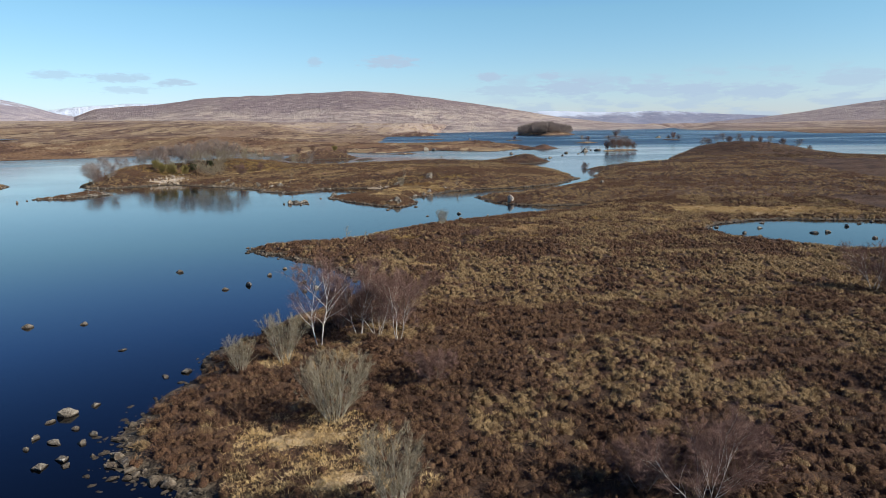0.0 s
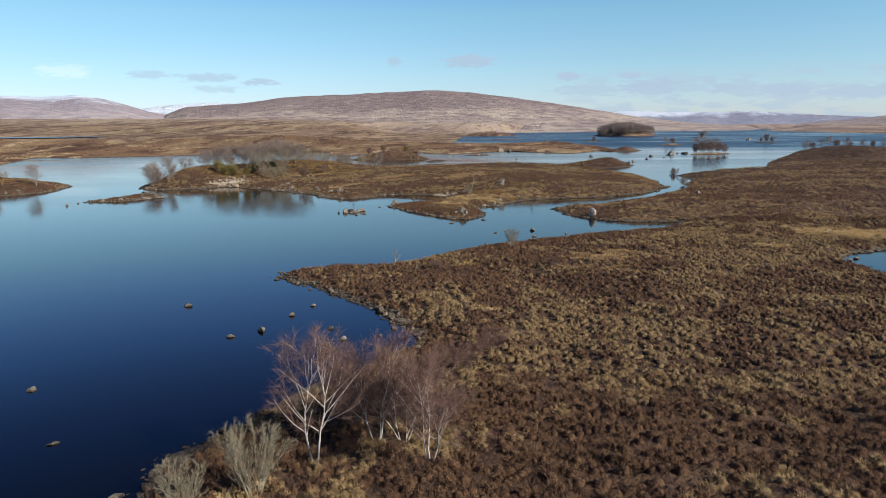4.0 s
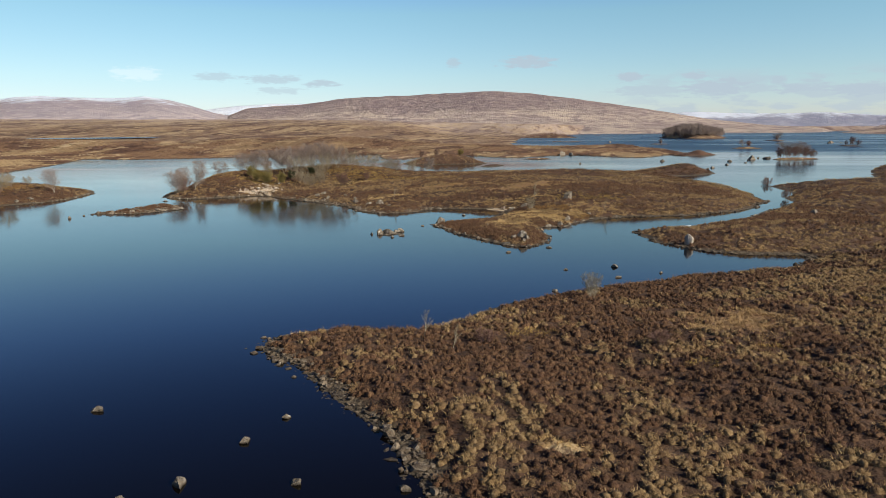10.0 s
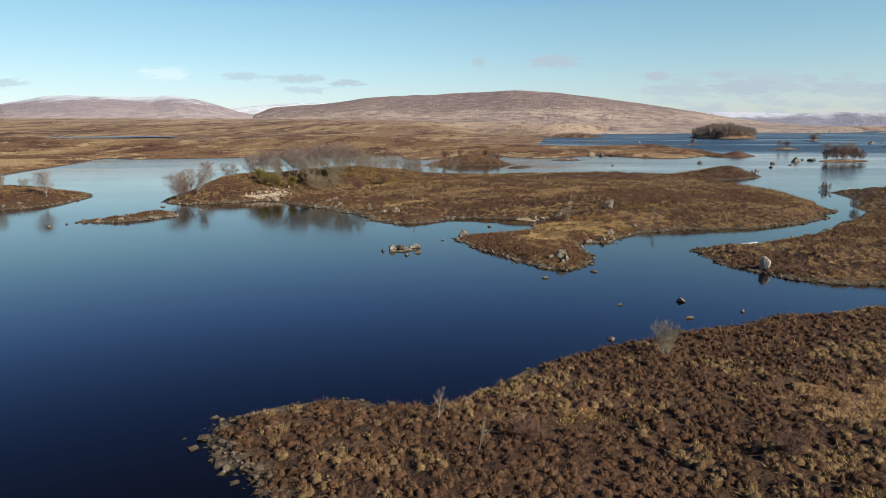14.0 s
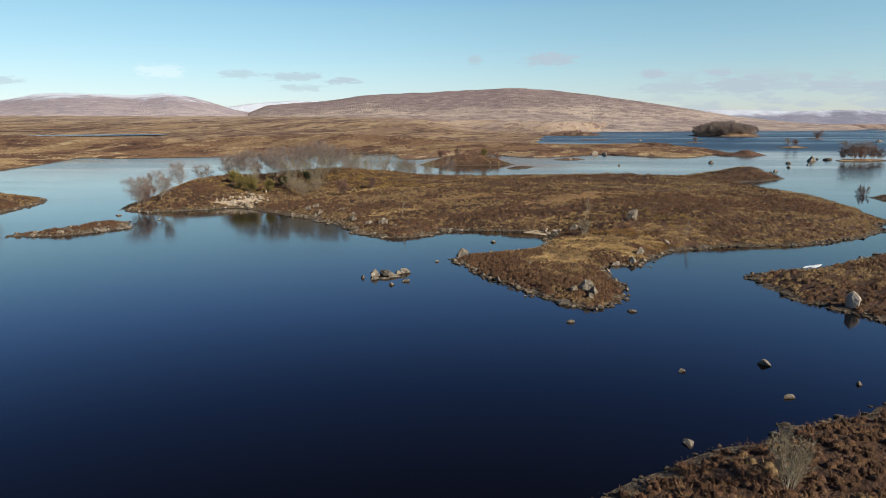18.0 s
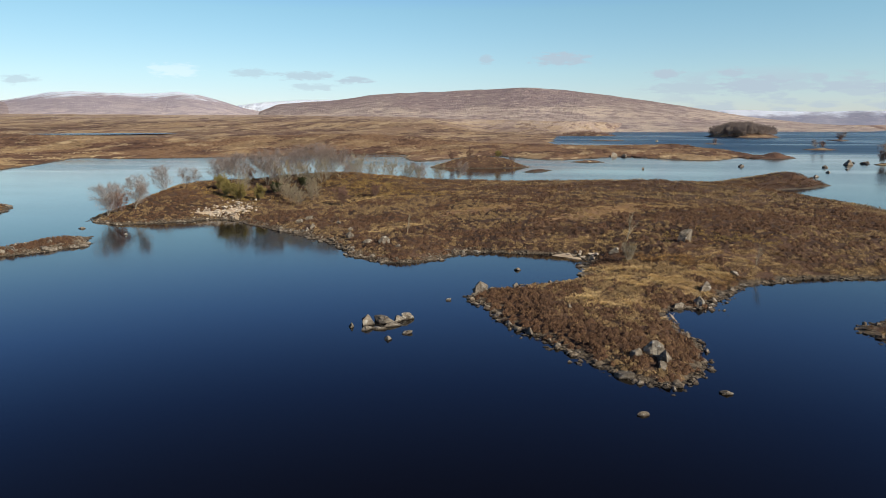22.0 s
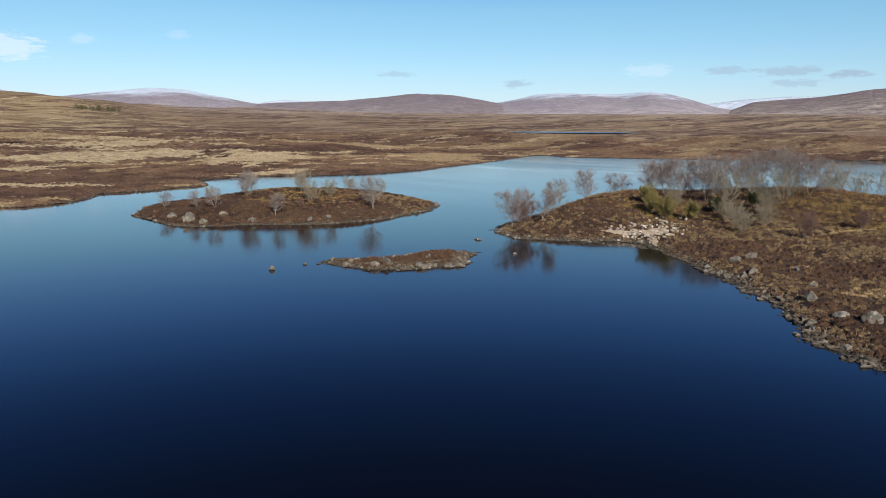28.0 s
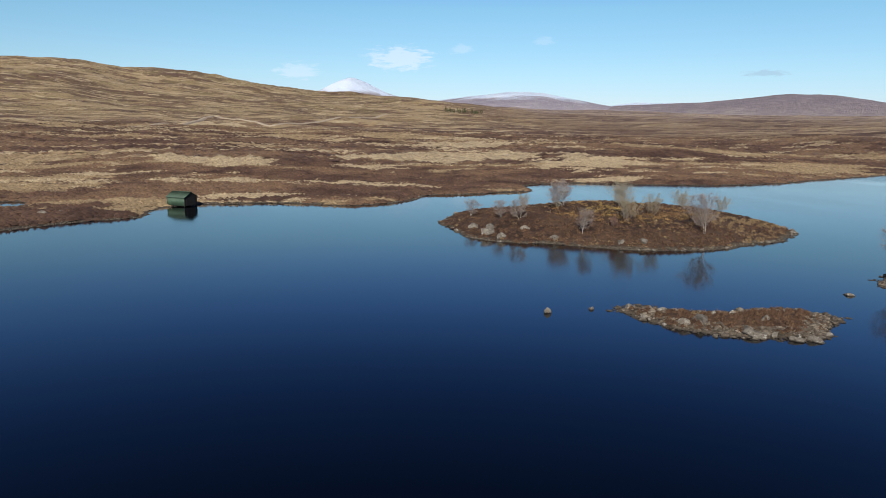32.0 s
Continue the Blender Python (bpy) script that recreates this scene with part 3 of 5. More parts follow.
RISE_E = [3.0, 3.8, 4.0, 3.97, 3.96, 3.62, 3.44, 3.34, 2.98, 2.64, 2.34, 2.1, 1.9, 1.44, 1.16, 1.1, 0.96, 0.8, 0.8, 0.85, 0.6, 0.35, 0.15, -0.05, 0.2, 2.5]


def shore_distance(px, py):
    wx = px + 2.2 * fbm(px / 7.0, py / 7.0, 3) + 0.9 * fbm(px / 1.9, py / 1.9, 8, 2)
    wy = py + 2.2 * fbm(px / 7.0, py / 7.0, 5) + 0.9 * fbm(px / 1.9, py / 1.9, 9, 2)
    far = np.hypot(px - CENTRE[0], py - CENTRE[1])
    wx += smooth(300, 900, far) * 9 * fbm(px / 45.0, py / 45.0, 13)
    wy += smooth(300, 900, far) * 9 * fbm(px / 45.0, py / 45.0, 15)
    d = np.full(px.shape, -160.0, np.float32)
    for poly in OUTLINES:
        d = np.maximum(d, signed(wx, wy, poly))
    for poly in POND_LINES:
        d = np.minimum(d, -signed(wx, wy, poly))
    return d


POOL = (-515.0, 737.0, 60.0, 70.0, 12.2)


def pool_reach(px, py):
    u, v = px - POOL[0], py - POOL[1]
    return np.hypot((u * 0.772 + v * 0.636) / POOL[2], (v * 0.772 - u * 0.636) / POOL[3])


def ground_height(px, py, d):
    z = np.where(d < 0, np.maximum(-2.5, 0.20 * d), 0.12 * np.minimum(d, 2.0))
    inland = smooth(0.8, 4.5, d)
    z = z + inland * 0.55 + smooth(4, 45, d) * 0.9
    for cx, cy, rx, ry, h in KNOLLS:
        q = ((px - cx) / rx) ** 2 + ((py - cy) / ry) ** 2
        z = z + h * np.exp(-q) * smooth(0.5, 12, d)
    z = z + smooth(2, 20, d) * (0.8 * fbm(px / 26, py / 26, 21) + 0.75 * fbm(px / 5, py / 5, 25, 2)) + smooth(1, 4, d) * 0.22 * fbm(px / 1.7, py / 1.7, 27, 2)
    rel_x, rel_y = px - CENTRE[0], py - CENTRE[1]
    r = np.hypot(rel_x, rel_y)
    bearing = np.degrees(np.arctan2(rel_x, rel_y))
    rise = np.interp(bearing, RISE_B, RISE_E)
    # the land between the two northern lagoons is all but level, and the northern moor gentler than the western
    level = smooth(-15, -9, bearing) * smooth(60, 40, bearing) * smooth(2700, 1700, r)
    calm = 1 - 0.55 * smooth(-75, -50, bearing)
    crest = 18 + 2300 * np.tan(np.radians(rise))
    up = 0.10 * smooth(150, 900, r) + 0.90 * smooth(650, 2300, r) ** 1.15
    z = z + smooth(10, 158, d) * crest * up * (1 + 0.05 * fbm(px / 260, py / 260, 33, 3)) * (1 - 0.85 * level)
    z = z + smooth(10, 110, d) * smooth(120, 500, r) * (7.0 * calm * fbm(px / 120, py / 120, 41) + 1.6 * fbm(px / 34, py / 34, 45)) * (1 - 0.85 * level)
    z = z + smooth(30, 150, d) * smooth(700, 1800, r) * 16.0 * calm * fbm(px / 330, py / 330, 51) * (1 - 0.8 * smooth(-15, -9, bearing))
    # a level hollow for the pool on the northern moor
    w = smooth(2.0, 1.15, pool_reach(px, py))
    z = z * (1 - w) + (POOL[4] - 0.8) * w
    return np.where(d > 1.0, np.maximum(z, 0.2), z)


def graded(lo, hi, step, end, growth):
    mid = np.arange(lo, hi + 1e-6, step)
    out, s, v = [], step, hi
    while v < end:
        s *= growth
        v += s
        out.append(v - hi)
    out = np.array(out)
    return np.concatenate([lo - out[::-1], mid, mid[-1] + out])


GX, GY = graded(-126, 52, 1.1, 4700, 1.023), graded(28, 238, 1.1, 4700, 1.023)
XX, YY = np.meshgrid(GX, GY)
DD = shore_distance(XX, YY)
ZZ = ground_height(XX, YY, DD)


def sheet_faces(nx, ny):
    i = (np.arange(ny - 1)[:, None] * nx + np.arange(nx - 1)[None, :]).ravel()
    return np.stack([i, i + 1, i + 1 + nx, i + nx], 1)


ground = new("ground", mesh_from("ground", np.stack([XX, YY, ZZ], -1).reshape(-1, 3), sheet_faces(len(GX), len(GY)), MOOR))
tagged(ground, "brown heather moor with straw-coloured grass and stony lake shores", "moorland", kind="structure")

wide = 4800.0
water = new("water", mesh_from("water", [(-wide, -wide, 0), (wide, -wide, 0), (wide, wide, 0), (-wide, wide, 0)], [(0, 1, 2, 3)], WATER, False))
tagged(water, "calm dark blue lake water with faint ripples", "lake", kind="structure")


def moor_pool():
    a = np.linspace(0, 6.283, 48, endpoint=False)
    r = 1.12 + 0.07 * np.sin(3 * a) + 0.05 * np.sin(7 * a)
    u, v = POOL[2] * r * np.cos(a), POOL[3] * r * np.sin(a)
    rim = np.stack([POOL[0] + u * 0.772 - v * 0.636, POOL[1] + u * 0.636 + v * 0.772, 0 * a + POOL[4]], 1)
    k = np.arange(48)
    ob = new("water", mesh_from("water", np.concatenate([rim, [(POOL[0], POOL[1], POOL[4])]]), np.stack([k, (k + 1) % 48, 0 * k + 48], 1), WATER, False))
    tagged(ob, "pale narrow pool lying on the far moor", "lake", kind="structure")


moor_pool()


def sample(grid, x, y):
    """Bilinear look-up on the ground's grid."""
    x, y = np.asarray(x, float), np.asarray(y, float)
    i = np.clip(np.searchsorted(GX, x) - 1, 0, len(GX) - 2)
    j = np.clip(np.searchsorted(GY, y) - 1, 0, len(GY) - 2)
    u, v = (x - GX[i]) / (GX[i + 1] - GX[i]), (y - GY[j]) / (GY[j + 1] - GY[j])
    return (grid[j, i] * (1 - u) + grid[j, i + 1] * u) * (1 - v) + (grid[j + 1, i] * (1 - u) + grid[j + 1, i + 1] * u) * v


def ground_z(x, y):
    return float(sample(ZZ, x, y))


# ---- far hills: skyline as bearing and height in degrees ----
def hill(name, label, line, front, crest, material, rough=0.05):
    bearings, heights = zip(*line)
    nb, nr = max(60, int((bearings[-1] - bearings[0]) * 9)), 46
    b = np.linspace(bearings[0], bearings[-1], nb)
    e = np.interp(b, bearings, heights)
    k = np.exp(-np.linspace(-2, 2, 13) ** 2)
    e = np.convolve(np.pad(e, 6, "edge"), k / k.sum(), "valid")
    t = np.linspace(0, 1.12, nr)
    bb, tt = np.meshgrid(b, t)
    r = front + (crest - front) * tt
    prof = np.where(tt < 1, smooth(0, 1.0, tt) * 0.55 + 0.45 * tt, 1 - (tt - 1) * 2.0)
    x, y = CENTRE[0] + r * np.sin(np.radians(bb)), CENTRE[1] + r * np.cos(np.radians(bb))
    top = (18 + crest * np.tan(np.radians(e)))[None, :]
    z = top * prof * (1 + rough * 2 * fbm(x / 420, y / 420, 61, 5) * smooth(0, 0.6, tt)) - 6 * (tt < 0.02)
    edge = smooth(0, 0.03, (bb - b[0]) / (b[-1] - b[0])) * smooth(0, 0.03, (b[-1] - bb) / (b[-1] - b[0]))
    z = z * edge - 4
    ob = new(name, mesh_from(name, np.stack([x, y, z], -1).reshape(-1, 3), sheet_faces(nb, nr)[:, ::-1], material))
    return tagged(ob, label, "hill", kind="structure")


# pale, grey, lilac and blue base tones hold the haze over distant hills
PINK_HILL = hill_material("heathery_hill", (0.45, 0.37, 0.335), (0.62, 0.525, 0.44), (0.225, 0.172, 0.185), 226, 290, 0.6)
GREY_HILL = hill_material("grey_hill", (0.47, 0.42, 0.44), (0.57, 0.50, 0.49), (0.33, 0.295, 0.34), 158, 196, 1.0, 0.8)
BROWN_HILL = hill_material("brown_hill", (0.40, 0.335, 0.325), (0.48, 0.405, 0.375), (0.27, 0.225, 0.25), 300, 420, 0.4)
HAZE_BLUE_HILL = hill_material("haze_blue_hill", (0.33, 0.345, 0.44), (0.42, 0.42, 0.50), (0.24, 0.265, 0.36), 66, 110, 0.9, 0.6, 20.0)
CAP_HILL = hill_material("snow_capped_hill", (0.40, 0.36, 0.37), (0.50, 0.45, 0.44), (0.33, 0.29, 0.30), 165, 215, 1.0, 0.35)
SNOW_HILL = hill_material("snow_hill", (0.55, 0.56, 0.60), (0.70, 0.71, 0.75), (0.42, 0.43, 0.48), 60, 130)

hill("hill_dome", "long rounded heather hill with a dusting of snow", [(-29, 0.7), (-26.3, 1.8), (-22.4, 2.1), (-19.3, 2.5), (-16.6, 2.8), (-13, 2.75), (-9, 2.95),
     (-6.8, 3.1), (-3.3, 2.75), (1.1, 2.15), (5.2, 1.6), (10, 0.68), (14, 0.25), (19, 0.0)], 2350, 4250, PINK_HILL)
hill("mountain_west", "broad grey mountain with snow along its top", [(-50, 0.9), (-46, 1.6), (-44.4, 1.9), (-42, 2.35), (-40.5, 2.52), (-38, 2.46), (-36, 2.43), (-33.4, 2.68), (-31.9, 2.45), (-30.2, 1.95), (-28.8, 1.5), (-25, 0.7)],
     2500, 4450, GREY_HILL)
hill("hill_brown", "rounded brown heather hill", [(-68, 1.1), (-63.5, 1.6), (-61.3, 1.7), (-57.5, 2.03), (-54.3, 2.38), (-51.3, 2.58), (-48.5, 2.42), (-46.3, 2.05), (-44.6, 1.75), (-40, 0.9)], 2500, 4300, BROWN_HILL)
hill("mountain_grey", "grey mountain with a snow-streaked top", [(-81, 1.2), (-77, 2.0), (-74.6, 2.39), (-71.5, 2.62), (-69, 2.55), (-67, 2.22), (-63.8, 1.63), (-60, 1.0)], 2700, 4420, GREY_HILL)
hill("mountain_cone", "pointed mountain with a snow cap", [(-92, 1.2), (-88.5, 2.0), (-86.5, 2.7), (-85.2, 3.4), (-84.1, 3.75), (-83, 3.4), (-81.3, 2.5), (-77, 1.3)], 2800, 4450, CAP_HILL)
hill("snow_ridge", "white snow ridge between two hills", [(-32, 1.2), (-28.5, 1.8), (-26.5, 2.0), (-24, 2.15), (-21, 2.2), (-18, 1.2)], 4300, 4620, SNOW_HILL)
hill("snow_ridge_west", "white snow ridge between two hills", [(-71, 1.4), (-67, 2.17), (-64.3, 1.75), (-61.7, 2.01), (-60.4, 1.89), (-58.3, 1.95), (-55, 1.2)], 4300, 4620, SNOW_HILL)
hill("hills_haze_blue", "low hills coloured blue for haze, with thin snow", [(3, 0.8), (8, 1.25), (13, 1.05), (18, 1.1), (22, 0.75), (26, 0.5), (32, 0.6), (40, 0.8)], 3900, 4600, HAZE_BLUE_HILL)
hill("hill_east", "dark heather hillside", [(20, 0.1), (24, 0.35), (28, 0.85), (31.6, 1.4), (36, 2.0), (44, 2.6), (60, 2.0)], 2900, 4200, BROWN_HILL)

# ---- rocks ----
def rock_mesh(name, seed, subdivisions, material):
    """A granite block: a ball cut by random planes and roughened. Unit size, its base a little below zero."""
    rng = random.Random(seed)
    bm = bmesh.new()
    bmesh.ops.create_icosphere(bm, subdivisions=subdivisions, radius=1.0)
    planes = []
    for _ in range(13):
        v = Vector((rng.uniform(-1, 1), rng.uniform(-1, 1), rng.uniform(-0.4, 1))).normalized()
        planes.append((v, rng.uniform(0.36, 0.64)))
    for vert in bm.verts:
        for v, off in planes:
            over = vert.co.dot(v) - off
            if over > 0:
                vert.co -= v * over
        vert.co += 0.07 * noise.noise_vector(vert.co * 2.4 + Vector((seed, 0, 0))) + 0.04 * noise.noise_vector(vert.co * 6.5 + Vector((0, seed, 0)))
        vert.co *= 1.5
    me = bpy.data.meshes.new(name)
    bm.to_mesh(me)
    bm.free()
    me.materials.append(material)
    return me


BOULDERS = [rock_mesh("boulder", 10 + k, 3, GRANITE) for k in range(7)]
STONES = [rock_mesh("shore_stone", 40 + k, 2, SHORE_ROCK) for k in range(6)]


def place_rock(kind, meshes, k, x, y, size, rise, turn, label, group, sink=0.35):
    ob = new(kind, meshes[k % len(meshes)])
    z = max(ground_z(x, y), -0.6)
    ob.matrix_world = pose(x, y, z + rise * (0.5 - sink) * 1.1, 0, 0, turn) @ Matrix.Diagonal((size[0], size[1], rise, 1))
    return tagged(ob, label, "boulder" if kind == "boulder" else "stone", group)


# boulders on land and in the water: x, y, half length, half width, half height
LAND_ROCKS = [(-97.4, 197.6, 1.8, 1.1, 0.9), (-94.6, 202.2, 1.4, 0.9, 0.9), (-103.2, 203, 0.8, 0.6, 0.7), (-99.5, 201, 0.9, 0.7, 0.6), (-105.5, 194.6, 0.9, 0.7, 0.6), (-101.2, 192.8, 1.0, 0.7, 0.6), (-151.0, 199.5, 1.6, 1.1, 0.8), (-145.4, 208.8, 1.5, 1.0, 0.8), (-144.2, 212, 1.8, 1.2, 0.8),
              (-69.6, 232.7, 1.4, 1.0, 1.2), (-65.5, 225.4, 1.2, 0.9, 1.0), (-55, 216.3, 1.6, 1.2, 1.4), (-47.5, 210.6, 1.3, 1.0, 1.2), (-62, 229, 0.9, 0.7, 0.8), (-10.5, 207, 0.9, 0.7, 0.8), (1.5, 199, 1.0, 0.8, 0.8), (-3.2, 212.4, 1.8, 1.4, 3.0), (-2.6, 190.6, 1.5, 1.1, 1.5), (-4.0, 184.5, 1.3, 1.0, 1.2), (-9.9, 164.6, 1.2, 0.9, 1.3), (-8.9, 163.6, 1.0, 0.8, 1.2),
              (-11.0, 164.2, 1.0, 0.9, 0.9), (-9.2, 162.3, 0.9, 0.7, 0.8), (-12.0, 160.8, 1.4, 1.0, 0.8), (-12.5, 209.0, 1.2, 1.0, 1.1), (-17.1, 177.2, 0.6, 0.5, 0.7), (-28.5, 186.5, 0.8, 0.7, 0.6), (-24.0, 189.8, 0.9, 0.7, 0.8),
              (-6.2, 183.2, 1.1, 0.9, 0.9), (17.5, 200.0, 1.3, 0.8, 0.7), (10.5, 199.0, 1.2, 0.8, 0.6), (46, 201, 1.2, 1.0, 1.3),
              (-57, 222, 1.2, 0.9, 0.9), (-66, 224, 1.1, 0.8, 0.7), (-70, 230, 1.3, 1.0, 0.9), (-50, 211, 1.1, 0.9, 0.9), (-44, 208, 0.8, 0.7, 0.7), (-158.1, 190.3, 2.6, 1.8, 1.5),
              (-161, 191.3, 2.2, 1.7, 1.4), (-154.8, 191.4, 1.8, 1.4, 1.2), (-156.9, 196.6, 1.2, 1.0, 0.8), (-164.5, 189.1, 2.0, 1.5, 1.1), (-101.2, 194.9, 2.0, 1.4, 0.8), (-96.6, 197.6, 1.9, 1.3, 0.8),
              (-94.8, 201, 1.5, 1.0, 0.8), (-108.1, 190.9, 1.0, 0.9, 0.8), (-102.2, 197.1, 0.9, 0.7, 0.6), (-93.4, 240.2, 1.2, 0.8, 0.4), (-330.6, 122.8, 1.5, 1.1, 1.3), (-361, 61.7, 1.4, 1.0, 0.9), (-367.6, 65.2, 0.9, 0.8, 0.6), (-445.8, 73.3, 1.5, 1.3, 1.2),
              (-196.2, 108.5, 1.6, 1.2, 1.0), (-197.9, 111.2, 1.0, 0.8, 0.6), (-237, 149.1, 1.0, 0.8, 0.8), (-261.4, 174, 1.0, 0.8, 0.7)]
for k, (x, y, a, b, h) in enumerate(LAND_ROCKS):
    place_rock("boulder", BOULDERS, k, x, y, (a * 0.62, b * 0.62), h * 0.54, 47 * k % 360, "pale grey lichen-spotted granite boulder among heather", "boulders on the shores", 0.2)
pale_stone = new("boulder", rock_mesh("boulder", 23, 3, rock_material("pale_granite", (0.42, 0.39, 0.34), (0.58, 0.55, 0.49), (0.20, 0.17, 0.14), 0.8)))
pale_stone.matrix_world = pose(16.9, 164.0, ground_z(16.9, 164.0) + 0.5, 0, 0, 30) @ Matrix.Diagonal((0.8, 0.7, 1.15, 1))
tagged(pale_stone, "tall whitish granite boulder standing on the heather point", "boulder", "boulders on the shores")
WATER_ROCKS = [(4.3, 144.4, 0.75, 0.65, 0.75), (-20.0, 85.2, 0.8, 0.6, 0.5), (-21.1, 79.8, 0.9, 0.7, 0.7), (-23.1, 77.7, 0.55, 0.45, 0.4), (-32, 88, 0.8, 0.6, 0.45), (-15.0, 81, 0.6, 0.5, 0.5),
               (-12.9, 77.8, 0.55, 0.45, 0.4), (-14, 76.2, 0.7, 0.6, 0.4), (-19, 89, 0.6, 0.5, 0.4), (-10, 79, 0.5, 0.4, 0.3), (-9.2, 81.3, 0.6, 0.5, 0.4), (-36.8, 63.3, 0.9, 0.7, 0.5),
               (-32, 64, 0.6, 0.5, 0.4), (-11, 153.6, 0.6, 0.5, 0.3), (-2, 141.5, 0.6, 0.5, 0.35), (-5, 158.8, 1.0, 0.6, 0.4), (4.6, 137.5, 0.8, 0.6, 0.4), (-3, 128.5, 0.8, 0.6, 0.4),
               (-35.7, 170.2, 1.3, 1.05, 1.3), (-32.5, 173.0, 1.3, 1.0, 1.25), (-34.0, 171.0, 2.0, 1.3, 0.8), (-33.4, 170.0, 1.5, 0.9, 0.6), (-32.3, 165.8, 0.9, 0.6, 0.5), (-34.2, 168.8, 1.3, 0.7, 0.4), (-33.2, 172.0, 1.0, 0.8, 0.8),
               (-35.2, 168.3, 0.9, 0.7, 0.5), (-31.2, 168.0, 0.9, 0.6, 0.5), (-36.9, 169.0, 0.7, 0.5, 0.5), (-25, 199, 0.7, 0.6, 0.6), (-108.4, 181.8, 0.8, 0.6, 0.9), (-108.8, 186.9, 0.7, 0.5, 0.5),
               (-109.2, 219.4, 0.9, 0.7, 0.5), (-96, 214.5, 0.7, 0.5, 0.4), (5.8, 133.2, 0.9, 0.5, 0.3), (10, 141, 0.5, 0.4, 0.3), (-18.9, 49.6, 0.7, 0.4, 0.3), (-17.7, 50.6, 0.8, 0.6, 0.4),
               (-22.5, 39.5, 0.6, 0.4, 0.35), (-21.0, 38.8, 0.7, 0.5, 0.35), (-20.2, 35.8, 0.8, 0.5, 0.35), (-19.5, 36.8, 0.9, 0.5, 0.3), (-22.2, 42.9, 0.9, 0.7, 0.6), (-21.4, 44.3, 0.6, 0.4, 0.35),
               (-20.8, 40.7, 0.5, 0.4, 0.3), (-22.9, 41.7, 0.5, 0.35, 0.3), (-22.2, 38.0, 0.4, 0.3, 0.25), (-19.4, 38.7, 0.5, 0.4, 0.3), (-18.9, 35.9, 0.5, 0.35, 0.25), (-19.4, 39.9, 0.45, 0.35, 0.3), (-24.8, 56.1, 0.6, 0.35, 0.2),
               (45.9, 117.9, 0.7, 0.6, 0.6), (47.5, 119.5, 0.6, 0.5, 0.5), (49.4, 112.9, 0.8, 0.6, 0.5), (50.3, 109.2, 0.7, 0.6, 0.5), (62.6, 112.6, 0.8, 0.7, 0.7), (69, 118.5, 0.6, 0.5, 0.5), (72.6, 121.6, 0.7, 0.5, 0.5), (76, 123.5, 0.8, 0.6, 0.5), (60, 112, 1.0, 0.7, 0.6), (54, 118, 0.9, 0.7, 0.5), (66, 106, 0.8, 0.6, 0.5), (57, 124, 0.8, 0.6, 0.4),
               (98, 488, 5.5, 4.2, 3.2), (109, 500, 3.6, 2.6, 2.2), (112, 506, 2.2, 1.6, 1.8), (106, 508, 1.8, 1.4, 1.4), (285, 945, 5.0, 3.5, 4.0), (278, 928, 3.0, 2.5, 2.4), (294, 938, 3.0, 2.4, 2.0), (38, 1010, 3.0, 2.4, 2.6), (0, 434, 1.6, 1.2, 1.4), (45.2, 462, 2.6, 1.6, 2.0), (-12, 563, 5.0, 3.0, 5.0), (-6, 560, 3.5, 2.5, 3.0), (72, 424, 1.6, 1.2, 1.2), (86, 448, 1.5, 1.2, 1.0), (81, 461, 1.8, 1.3, 1.3), (60, 395, 1.8, 1.4, 1.6), (57, 388, 1.3, 1.1, 1.0), (52, 380, 1.2, 1.0, 1.0), (92, 470, 1.1, 0.9, 0.8), (-27.6, 185.6, 1.8, 1.3, 1.7), (-30.3, 181.0, 0.6, 0.5, 0.4)]
for k, (x, y, a, b, h) in enumerate(WATER_ROCKS):
    ob = new("boulder", BOULDERS[(k * 3 + 1) % len(BOULDERS)])
    ob.matrix_world = pose(x, y, h * 0.14, 0, 0, 71 * k % 360) @ Matrix.Diagonal((a * 0.62, b * 0.62, h * 0.53, 1))
    tagged(ob, "grey boulder with a dark wet foot standing in the lake", "boulder", "boulders in the lake")

rng_np = np.random.default_rng(5)


def scatter(box, count, lo, hi):
    """Random places in a box whose distance from the shore lies between lo and hi."""
    x, y = rng_np.uniform(box[0], box[2], count), rng_np.uniform(box[1], box[3], count)
    d = sample(DD, x, y)
    keep = (d > lo) & (d < hi)
    return np.stack([x[keep], y[keep], sample(ZZ, x[keep], y[keep])], 1)


def joined_rocks(name, meshes, places, sizes):
    verts, faces, base = [], [], 0
    sources = []
    for me in meshes:
        v = np.array([p.co[:] for p in me.vertices])
        f = np.array([p.vertices[:] for p in me.polygons])
        sources.append((v, f))
    turns = rng_np.uniform(0, 6.283, len(places))
    shapes = rng_np.uniform(0.6, 1.3, (len(places), 3)) * (1, 0.8, 0.6)
    for k, p in enumerate(places):
        v, f = sources[k % len(sources)]
        c, s = math.cos(turns[k]), math.sin(turns[k])
        w = v * shapes[k] * sizes[k]
        w = np.stack([w[:, 0] * c - w[:, 1] * s, w[:, 0] * s + w[:, 1] * c, w[:, 2]], 1) + p + (0, 0, 0.12 * sizes[k])
        verts.append(w)
        faces.append(f + base)
        base += len(v)
    return mesh_from(name, np.concatenate(verts), np.concatenate(faces), SHORE_ROCK, False)


